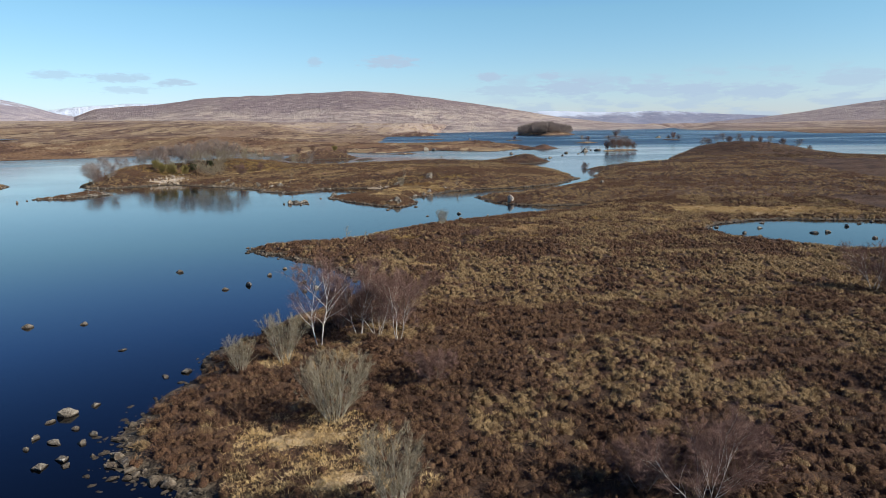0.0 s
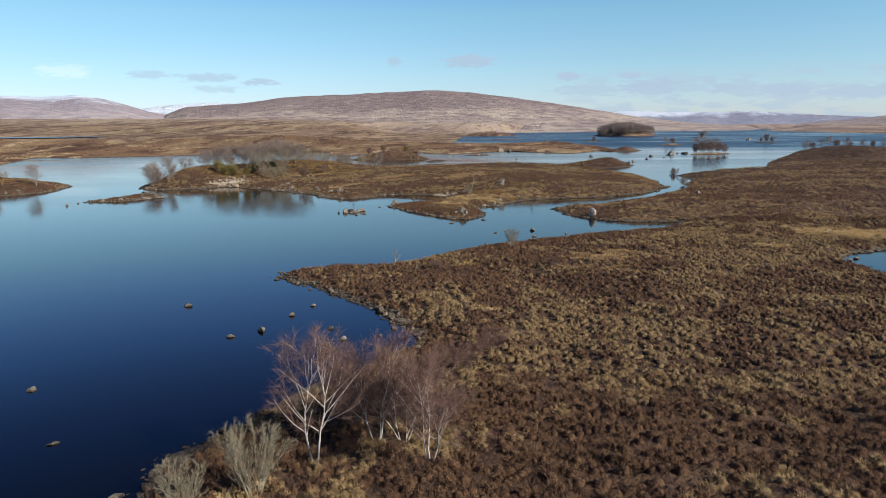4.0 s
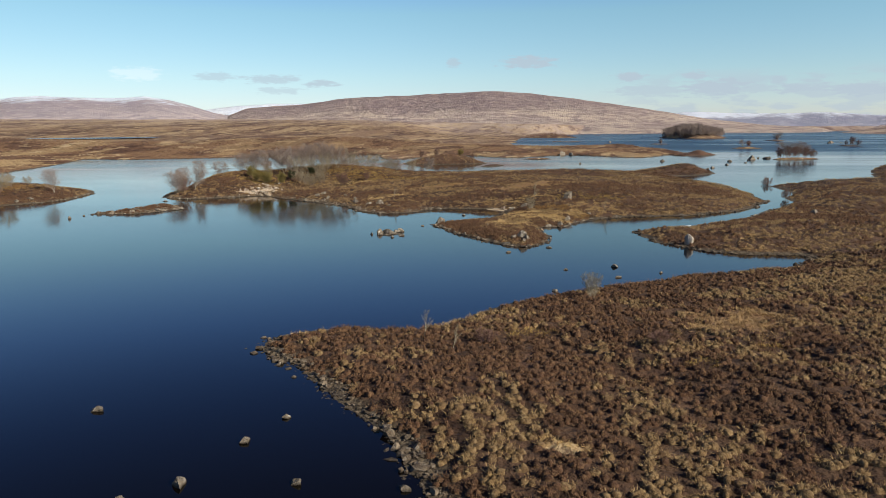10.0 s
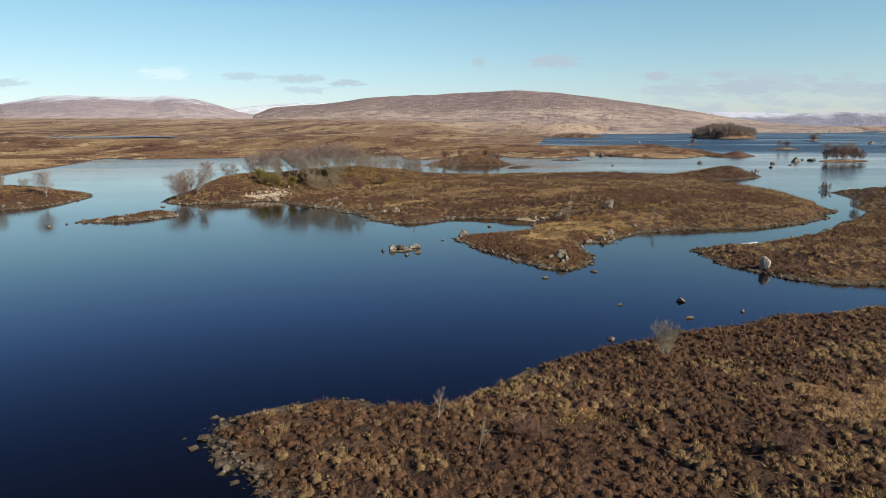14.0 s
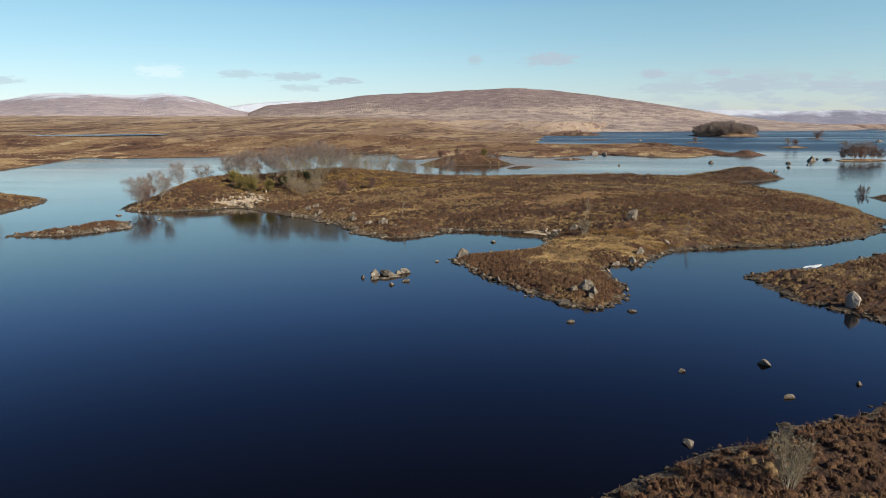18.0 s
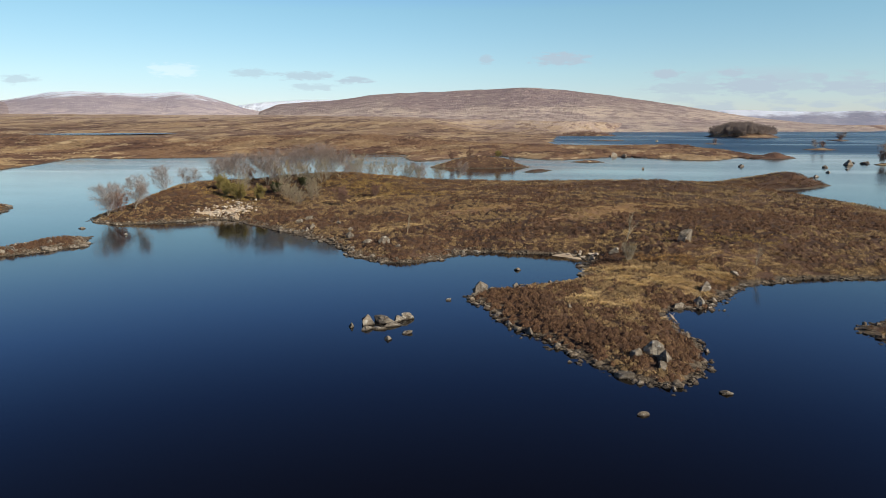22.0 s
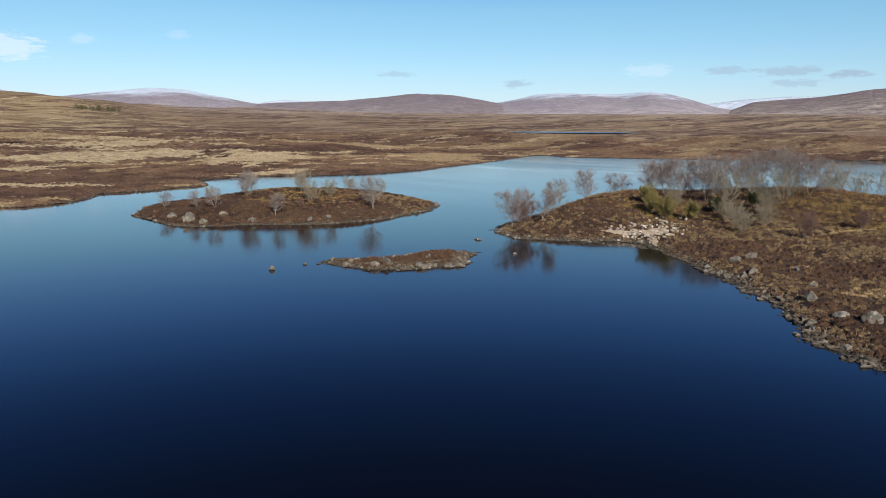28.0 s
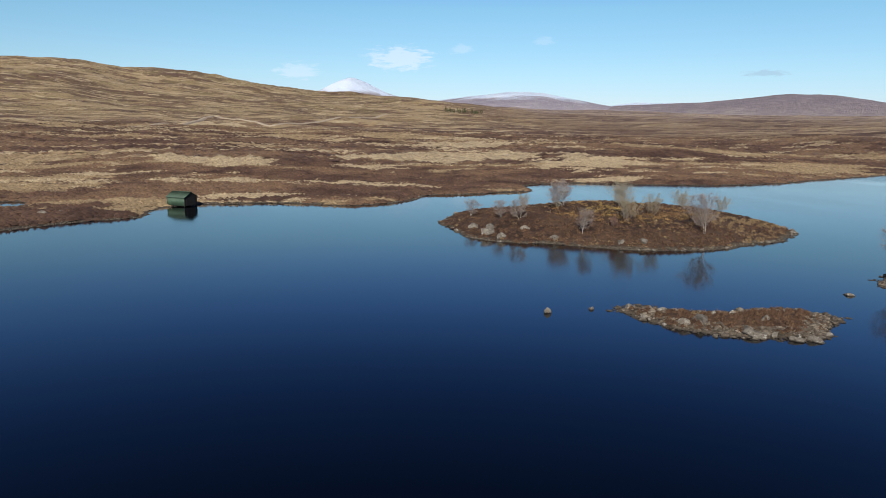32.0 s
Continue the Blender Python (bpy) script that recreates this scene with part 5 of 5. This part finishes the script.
SANDS = ((-19.6, 210.2, 2.6, 1.0, 150), (-91.0, 243.0, 2.8, 1.8, 20), (-95.5, 239.0, 2.2, 0.8, 30), (-88.5, 238.6, 1.8, 0.7, 140))
# drifts of one plant: kind, centre, radii, turn
ZONES = [("tan", -37, 242, 10, 3.2, 32), ("tan", -13.5, 238, 16, 4.0, 52), ("gold", -14.3, 181, 3.6, 3.0, 0), ("gold", -1, 197.5, 6, 3.6, 30), ("gold", 1, 206.5, 6, 3, 10), ("gold", -23, 190.3, 2.6, 1.4, 20),
         ("gold", -15, 215.5, 9, 2.4, 10), ("gold", -4.8, 190, 2.4, 2.4, 0), ("heath", -21, 178, 4.5, 9, 25), ("heath", -15, 204, 5, 5.5, 0), ("heath", -75, 237, 8, 7, 0), ("heath", -107, 246, 9, 9, 0),
         ("moss", 1, 215, 8, 4, 0), ("gold", -9, 193, 4, 2.6, 20), ("gold", -12, 199, 5, 2, 0), ("rust", -6, 204, 4, 3, 30), ("rust", 2, 193, 3, 4, 0), ("gold", -60, 232, 5, 1.6, 30), ("gold", -50, 222, 6, 1.4, 40), ("rust", -74, 272, 10, 8, 20), ("rust", -66, 280, 9, 6, 0), ("gold", -70, 258, 6, 2, 30), ("heath", -54, 232, 9, 5, 30), ("heath", -28, 222, 9, 4, 20), ("rust", -158, 214, 6, 5, 0), ("rust", -172, 226, 9, 7, 0), ("moss", -98, 254.5, 6, 4.5, 0), ("moss", -101, 262, 4, 7, 0), ("moss", -86, 274, 8, 8, 0), ("rust", -85, 288, 15, 12, 0), ("moss", -78, 299, 10, 6, 0),
         ("tan", 13.3, 114.5, 5.0, 3.6, 20), ("heath", -7, 105, 9, 3.4, 10), ("gold", -1.0, 86.2, 1.1, 0.9, 0), ("gold", 38, 123.5, 3.2, 1.1, 10), ("gold", -6.6, 37.6, 4.4, 3.0, -8), ("gold", -3.5, 32.5, 5.0, 2.3, 0),
         ("gold", -11, 49.6, 2.0, 1.2, 20), ("moss", 8.9, 100.5, 0.8, 0.6, 0), ("moss", 15.5, 106.6, 0.8, 0.6, 0), ("moss", 28, 123.5, 2.0, 0.9, 0), ("moss", -4.5, 108, 1.6, 0.9, 0), 
         ("heath", 6, 52, 8, 4, 20), ("heath", 10, 33, 9, 3.5, 0), ("heath", -14, 44, 3, 8, 10), ("rust", -166, 218, 14, 12, 0), ("moss", -164, 214, 5, 4, 0), ("moss", 22, 190, 3, 2, 30), ("gold", 25, 158.5, 7, 1.4, 10),
         ("gold", 18, 205, 10, 1.8, 20), ("heath", 10, 232, 14, 8, 20), ("heath", 30, 245, 8, 12, 0), ("gold", 26, 165.5, 2.6, 1.5, 0), ("heath", 18, 167, 5, 3, 0), ("gold", 61, 136, 16, 4.4, -14), ("heath", -101, 198, 7, 14, 0), ("heath", -170, 195, 14, 8, 0), ("heath", -146, 210, 7, 12, 0)]


def zones(p):
    """The plant that rules at each place, 0 for the common mix."""
    kinds = ["mix", "heath", "gold", "tan", "moss", "rust"]
    out = np.zeros(len(p), int)
    wob = 1.5 * fbm(p[:, 0] / 2.6, p[:, 1] / 2.6, 81, 3) + rng_np.normal(0, 0.2, len(p))
    for kind, cx, cy, rx, ry, turn in ZONES:
        c, s = math.cos(radians(turn)), math.sin(radians(turn))
        dx, dy = p[:, 0] - cx, p[:, 1] - cy
        out[np.hypot((dx * c + dy * s) / rx, (dy * c - dx * s) / ry) + wob < 1.0] = kinds.index(kind)
    return out


L_HEATH, L_GRASS = "dark brown winter heather clumps", "bleached brown deer-grass tussocks"
near = bush_spots((-28, 27, 84, 156), 0.86, 0.9)
near = near[near[:, 0] < 0.66 * near[:, 1] + 6]
# grassier towards the pond, heathery round the willows
lean = 0.16 * smooth(-4, 26, near[:, 0]) - 0.10 * smooth(80, 60, near[:, 1]) - 0.22 * smooth(-5, -11, near[:, 0]) * smooth(75, 65, near[:, 1])
lean = lean - 0.14 * smooth(84, 96, near[:, 1])
lean = lean + 0.5 * fbm(near[:, 0] / 19, near[:, 1] / 19, 73, 2)
zone_near = zones(near)
heath_near, grass_near = share(near[zone_near == 0], 5.0, 71, 0.0, lean[zone_near == 0])
heath_near = bushes(np.concatenate([heath_near, near[zone_near == 1]]), 3, 0.17)
grass_near = bushes(grass_near, 3, 0.16)
hummocks("heather_cushions", heath_near, 0.25, 0.24, 5, 2, HEATH_DOME, L_HEATH)
hummocks("grass_cushions", grass_near, 0.26, 0.24, 5, 2, GRASS_DOME, L_GRASS)
first = heath_near[:, 1] < 68
tufts("heather_sprigs", heath_near[first], 0.38, 46, 0.38, 0.011, HEATH, "upright dark sprigs of winter heather", 0.24)
tufts("heather_sprigs", heath_near[~first], 0.34, 20, 0.38, 0.016, HEATH, "upright dark sprigs of winter heather", 0.20)
first = grass_near[:, 1] < 68
tufts("grass_blades", grass_near[first], 0.34, 48, 0.34, 0.010, GRASS, "bleached blades of deer grass", 0.19)
tufts("grass_blades", grass_near[~first], 0.32, 24, 0.34, 0.015, GRASS, "bleached blades of deer grass", 0.17)
mid = np.concatenate([bush_spots((-125, 157, 50, 262), 1.15, 1.0), bush_spots((-30, 156, 2, 204), 0.95, 0.6), bush_spots((50, 157, 120, 262), 1.5, 1.0), bush_spots((-205, 180, -136, 258), 1.2, 0.9),
                      bush_spots((-110, 186, -92, 212), 1.3, 2.2), bush_spots((-98, 420, -36, 458), 1.9, 1.0)])
lean = -0.22 * smooth(-130, -140, mid[:, 0]) - 0.10 * smooth(192, 178, mid[:, 1]) + 0.6 * fbm(mid[:, 0] / 20, mid[:, 1] / 20, 79, 2) + 0.22 * smooth(203, 226, mid[:, 1])
zone_mid = zones(mid)
heath_mid, grass_mid = share(mid[zone_mid == 0], 6.0, 75, 0.05, lean[zone_mid == 0], 0.2)
heath_mid = bushes(np.concatenate([heath_mid, mid[zone_mid == 1]]), 2, 0.24)
grass_mid = bushes(grass_mid, 2, 0.24)
hummocks("heather_cushions", heath_mid, 0.40, 0.34, 5, 1, HEATH_DOME, L_HEATH)
hummocks("grass_cushions", grass_mid, 0.38, 0.28, 5, 1, GRASS_DOME, L_GRASS)
tufts("heather_sprigs", heath_mid, 0.48, 18, 0.42, 0.020, HEATH, "upright dark sprigs of winter heather", 0.16)
tufts("grass_blades", grass_mid, 0.48, 19, 0.32, 0.020, GRASS, "bleached blades of deer grass", 0.15)
both = np.concatenate([near, mid])
zone_both = np.concatenate([zone_near, zone_mid])
gold = bushes(both[zone_both == 2], 5, 0.36)
tufts("golden_grass", gold, 0.38, 44, 0.22, 0.012, GOLD_MAT, "pale golden moor-grass in a tussocky drift", 0.17)
flat_tan = bushes(both[zone_both == 3], 4, 0.40)
tufts("tan_grass", flat_tan, 0.46, 20, 0.10, 0.026, TAN_MAT, "tan deer-grass in a low open patch", 0.18)
moss = bushes(both[zone_both == 4], 2, 0.26)
tufts("mossy_grass", moss, 0.46, 36, 0.34, 0.019, MOSS_MAT, "olive-green mossy grass", 0.17)
fern = bushes(both[zone_both == 5], 2, 0.28)
tufts("dead_bracken", fern, 0.48, 34, 0.38, 0.020, BRACKEN, "rust-brown dead bracken and heather", 0.24)
behind = np.concatenate([scatter((-130, 262, 60, 380), 17000, 1.0, 999), scatter((60, 262, 230, 430), 9000, 1.0, 999)])
heath_back, grass_back = share(behind, 16.0, 77, 0.05)
tufts("heather_sprigs", heath_back, 0.62, 9, 0.40, 0.07, HEATH, "upright dark sprigs of winter heather", 0.32)
tufts("grass_blades", grass_back, 0.62, 9, 0.32, 0.07, GRASS, "bleached blades of deer grass", 0.30)
far_side = np.concatenate([scatter((-330, 60, -160, 300), 32000, 1.0, 999), scatter((-420, 300, -250, 560), 16000, 1.0, 999)])
hummocks("moor_tussocks", far_side, 0.95, 0.40, 5, 1, MOOR_TUFT, "mixed heather and straw-grass tussocks of the moor")
further = np.concatenate([scatter((-760, -40, -330, 620), 20000, 1.0, 999), scatter((-330, 540, 70, 760), 9000, 1.0, 999)])
hummocks("moor_tussocks", further, 2.2, 0.70, 5, 1, MOOR_TUFT, "mixed heather and straw-grass tussocks of the moor")
# straw-pale grass along the bays and by the bog pond
pale = on_land(np.concatenate([drift(-14, 188, 3.0, 3.5, 60), drift(3, 196, 7, 3.0, 100), drift(60, 132.5, 10, 1.5, 420), drift(22, 208, 9, 3.0, 120), drift(10, 104, 1.0, 1.2, 8)]))
fringe = np.concatenate([scatter((-125, 157, 50, 262), 16000, 1.4, 3.6), scatter((-205, 180, -136, 258), 4000, 1.2, 3.0)])
fringe = fringe[(fringe[:, 0] > -92) | (fringe[:, 1] > 215) | (fringe[:, 0] < -130)]
fringe = fringe[fbm(fringe[:, 0] / 9, fringe[:, 1] / 9, 83, 3) > 0.12]
tufts("straw_tussocks", np.concatenate([pale, fringe]), 0.44, 34, 0.28, 0.015, STRAW_MAT, "pale straw-coloured moor-grass tussocks", 0.16)
sunny = on_land(np.concatenate([drift(-74, 274, 8, 7, 750), drift(-62, 268, 8, 5, 350), drift(-98, 256, 4, 4, 220), drift(-164, 216, 5, 4, 160)]))
tufts("golden_grass", sunny, 0.50, 30, 0.34, 0.020, MOSS_MAT, "golden-green moor-grass on the island knoll", 0.18)
rust = on_land(np.concatenate([drift(-84, 288, 12, 12, 700), drift(-110, 262, 6, 10, 260), drift(-78, 300, 8, 6, 200)]))
tufts("dead_bracken", rust, 0.50, 30, 0.40, 0.022, BRACKEN, "rust-brown dead bracken and heather", 0.22)


# ---- far woodland on the islands of the upper lake ----
def woodland(name, label, places, height, blades, material):
    n = len(places)
    h = height * rng_np.uniform(0.7, 1.2, (n, 1))
    a, t = rng_np.uniform(0, 6.283, (n, blades)), rng_np.uniform(0, 1, (n, blades))
    rad = h * 0.30 * np.sqrt(rng_np.uniform(0, 1, (n, blades))) * np.sin(np.pi * (0.15 + 0.8 * t))
    p = places[:, None, :] + np.stack([np.cos(a) * rad, np.sin(a) * rad, h * (0.12 + 0.78 * t)], -1)
    way = np.stack([np.cos(a) * 0.5, np.sin(a) * 0.5, 0.8 + 0 * a], -1) + rng_np.normal(0, 0.4, (n, blades, 3))
    side = np.cross(way, rng_np.normal(0, 1, (n, blades, 3)))
    side /= np.linalg.norm(side, axis=-1, keepdims=True)
    tip, w = p + way * (h * 0.22)[..., None], (h * 0.025)[..., None]
    crowns = np.stack([p - side * w, p + side * w, tip], 2).reshape(-1, 3)
    foot = places[:, None, :] + np.zeros((n, 1, 3))
    stems = np.concatenate([foot - (0.12, 0.1, 0.4), foot + (0.12, 0.1, -0.4), foot + np.stack([0 * h, 0 * h, h * 0.8], -1)], 1).reshape(-1, 3)
    v = np.concatenate([crowns, stems])
    ob = new(name, mesh_from(name, v, np.arange(len(v)).reshape(-1, 3), material, False))
    return tagged(ob, label, "woodland", kind="stuff")


def disc(cx, cy, rx, ry, count):
    a, r = rng_np.uniform(0, 6.283, count), np.sqrt(rng_np.uniform(0, 1, count))
    return on_land(np.stack([cx + rx * r * np.cos(a), cy + ry * r * np.sin(a), 0 * a], 1), 0.3)


woodland("far_woodland", "bare brown birch wood covering a lake island", disc(208, 1460, 54, 76, 420), 13.0, 60, BIRCH_TWIG)
woodland("far_woodland", "dark heather and scrub on a far island", disc(-64, 1592, 50, 36, 240), 4.0, 40, RED_TWIG)
woodland("far_woodland", "bare brown wood on the far shore", disc(292, 3500, 44, 60, 90), 28.0, 50, BIRCH_TWIG)
woodland("far_conifers", "dark conifers on the moor's skyline", disc(-1400, 500, 20, 42, 46), 9.0, 40, GREEN_NEEDLE)


# ---- patches of sand and ice, draped on ground and water ----
def patch_of(name, label, category, cx, cy, rx, ry, turn, material, lift, flat=False):
    nr, na = 7, 34
    verts, faces = [], []
    for i in range(nr + 1):
        for j in range(na):
            a = 6.283 * j / na
            wob = 1 + 0.28 * math.sin(3 * a + cx) + 0.16 * math.sin(5 * a + cy) + 0.10 * math.sin(9 * a)
            x, y = rx * wob * math.cos(a) * i / nr, ry * wob * math.sin(a) * i / nr
            c, s = math.cos(radians(turn)), math.sin(radians(turn))
            px, py = cx + x * c - y * s, cy + x * s + y * c
            edge = 0.0 if i < nr else -lift - 0.05
            verts.append((px, py, (0.0 if flat else ground_z(px, py)) + lift + edge))
    for i in range(nr):
        for j in range(na):
            k = (j + 1) % na
            faces.append((i * na + j, i * na + k, (i + 1) * na + k, (i + 1) * na + j))
    ob = new(name, mesh_from(name, verts, faces, material))
    return tagged(ob, label, category, kind="structure" if category == "sand" else "")


for cx, cy, rx, ry, turn in (*SANDS, (-6.7, 178.6, 0.4, 2.2, 10)):
    patch_of("sand_patch", "pale sandy shingle at the lake edge", "sand", cx, cy, rx, ry, turn, SAND, 0.16)
chips = drift(-91.5, 244.5, 2.6, 3.6, 150)
chips = np.concatenate([chips, drift(-19.2, 210.0, 2.0, 0.8, 60), drift(-93, 239.6, 3.0, 0.8, 60)])
chips = on_land(chips, 0.2)
PALE_ROCK = rock_material("pale_broken_rock", (0.46, 0.40, 0.32), (0.60, 0.54, 0.45), (0.24, 0.19, 0.14), 0.3)
pale_chips = new("pale_stones", joined_rocks("pale_stones", SMALL_STONES, chips + (0, 0, 0.12), np.clip(rng_np.lognormal(-1.35, 0.5, len(chips)), 0.12, 0.7)))
pale_chips.data.materials[0] = PALE_ROCK
tagged(pale_chips, "pale broken rock bared on the island's bank", "stones", kind="stuff")
for cx, cy, rx, ry, turn in ((19.3, 187.4, 1.7, 0.55, 40), (-7.4, 67.8, 2.0, 0.35, 20)):
    patch_of("ice_sheet", "thin white ice along the stony shore", "ice", cx, cy, rx, ry, turn, ICE, 0.05, True)


# ---- stony track over the western moor ----
def track(pts, half):
    t = np.linspace(0, len(pts) - 1, 160)
    k = np.arange(len(pts))
    x = np.interp(t, k, [p[0] for p in pts]) + 6 * fbm(t * 1.3, 0 * t, 91, 2)
    y = np.interp(t, k, [p[1] for p in pts]) + 6 * fbm(t * 1.3, 0 * t, 93, 2)
    dx, dy = np.gradient(x), np.gradient(y)
    n = np.hypot(dx, dy)
    rows = []
    for side, drop in ((-1.4, -0.6), (-1, 0.8), (0, 1.0), (1, 0.8), (1.4, -0.6)):
        px, py = x - dy / n * half * side, y + dx / n * half * side
        rows.append(np.stack([px, py, sample(ZZ, x, y) + drop], 1))
    ob = new("track", mesh_from("track", np.stack(rows, 1).reshape(-1, 3), sheet_faces(5, len(t)), SAND))
    return tagged(ob, "pale stony estate track across the moor", "track", kind="structure")


track([(-645.6, 14.3), (-698.3, 46.3), (-1003, 71), (-888, 146), (-1034, 219), (-1225, 324)], 2.6)


# ---- boathouse ----
def slab(name, a, b, material, parent, label=""):
    """A box between two corners, with bevelled edges."""
    bm = bmesh.new()
    bmesh.ops.create_cube(bm, size=1.0)
    lo, hi = Vector([min(p, q) for p, q in zip(a, b)]), Vector([max(p, q) for p, q in zip(a, b)])
    for v in bm.verts:
        v.co = Vector([(lo[i] + hi[i]) / 2 + v.co[i] * (hi[i] - lo[i]) for i in range(3)])
    bmesh.ops.bevel(bm, geom=bm.edges[:], offset=0.012, segments=1, affect="EDGES")
    me = bpy.data.meshes.new(name)
    bm.to_mesh(me)
    bm.free()
    me.materials.append(material)
    return part(name, me, parent, label)


def corrugated(name, corners, waves, depth, material, parent, label=""):
    """A ribbed sheet between four corners (bottom left, bottom right, top right, top left)."""
    a, b, c, d = (Vector(p) for p in corners)
    normal = (b - a).cross(d - a).normalized()
    n = waves * 4
    verts, faces = [], []
    for k in range(n + 1):
        u = k / n
        off = normal * (depth * math.sin(u * waves * 2 * math.pi))
        verts += [a.lerp(b, u) + off, d.lerp(c, u) + off, a.lerp(b, u) + off - normal * 0.03, d.lerp(c, u) + off - normal * 0.03]
    for k in range(n):
        o = 4 * k
        faces += [(o, o + 4, o + 5, o + 1), (o + 2, o + 3, o + 7, o + 6), (o, o + 2, o + 6, o + 4), (o + 1, o + 5, o + 7, o + 3)]
    return part(name, mesh_from(name, verts, faces, material), parent, label)


def boathouse(x, y, turn):
    """Ridge along local x; the gable at +x opens over the water."""
    top = new("boathouse")
    length, half, eave, ridge = 4.6, 1.9, 1.95, 2.95
    x0, x1 = -length / 2, length / 2
    corrugated("side_wall", ((x0, -half, 0.1), (x1, -half, 0.1), (x1, -half, eave), (x0, -half, eave)), 22, 0.03, GREEN_TIN, top)
    corrugated("side_wall", ((x1, half, 0.1), (x0, half, 0.1), (x0, half, eave), (x1, half, eave)), 22, 0.03, GREEN_TIN, top)
    corrugated("roof_panel", ((x0 - 0.2, -half - 0.25, eave - 0.1), (x1 + 0.2, -half - 0.25, eave - 0.1), (x1 + 0.2, 0, ridge), (x0 - 0.2, 0, ridge)), 22, 0.03, GREEN_ROOF, top)
    corrugated("roof_panel", ((x1 + 0.2, half + 0.25, eave - 0.1), (x0 - 0.2, half + 0.25, eave - 0.1), (x0 - 0.2, 0, ridge), (x1 + 0.2, 0, ridge)), 22, 0.03, GREEN_ROOF, top)
    slab("ridge_cap", (x0 - 0.2, -0.12, ridge - 0.01), (x1 + 0.2, 0.12, ridge + 0.06), GREEN_ROOF, top)
    for end, name in ((x0, "back_gable"), (x1, "front_gable")):
        s = 0.03 if end > 0 else -0.03
        pts = [(-half, 0.1), (half, 0.1), (half, eave), (0, ridge - 0.06), (-half, eave)]
        verts = [(end, p, q) for p, q in pts] + [(end - 2 * s, p, q) for p, q in pts]
        bm = bmesh.new()
        vs = [bm.verts.new(v) for v in verts]
        bm.faces.new(vs[:5])
        bm.faces.new(vs[:4:-1])
        for k in range(5):
            bm.faces.new((vs[k], vs[5 + k], vs[5 + (k + 1) % 5], vs[(k + 1) % 5]))
        bmesh.ops.recalc_face_normals(bm, faces=bm.faces[:])
        me = bpy.data.meshes.new(name)
        bm.to_mesh(me)
        bm.free()
        # front gable near black: the shade on it is put into the colour
        me.materials.append(DARK_SHADED_BOARD if end > 0 else GREEN_TIN)
        gable = part(name, me, top, "boarded front, coloured near black for shade" if end > 0 else "")
    for side in (-1, 1):
        # doors fill the open doorway, its shade in their colour; handles added
        door = slab("boat_door", (x1 + 0.02, side * 0.04, 0.15), (x1 + 0.08, side * 1.35, 1.85), DARK_SHADED_BOARD, gable)
        slab("handle", (x1 + 0.08, side * 0.16, 0.95), (x1 + 0.13, side * 0.22, 1.15), DARK_SHADED_BOARD, door)
        for xx in (x0 + 0.2, 0, x1 - 0.2):
            slab("post", (xx - 0.09, side * (half - 0.15) - 0.09, -1.2), (xx + 0.09, side * (half - 0.15) + 0.09, 0.25), DARK_SHADED_BOARD, top)
    slab("floor_beam", (x0, -half, 0.08), (x1, half, 0.2), DARK_SHADED_BOARD, top)
    top.matrix_world = pose(x, y, 0.12, 0, 0, turn) @ Matrix.Scale(1.1, 4)
    return tagged(top, "small green corrugated-iron boathouse at the lake edge", "boathouse")


boathouse(-214.2, 132.6, 56)
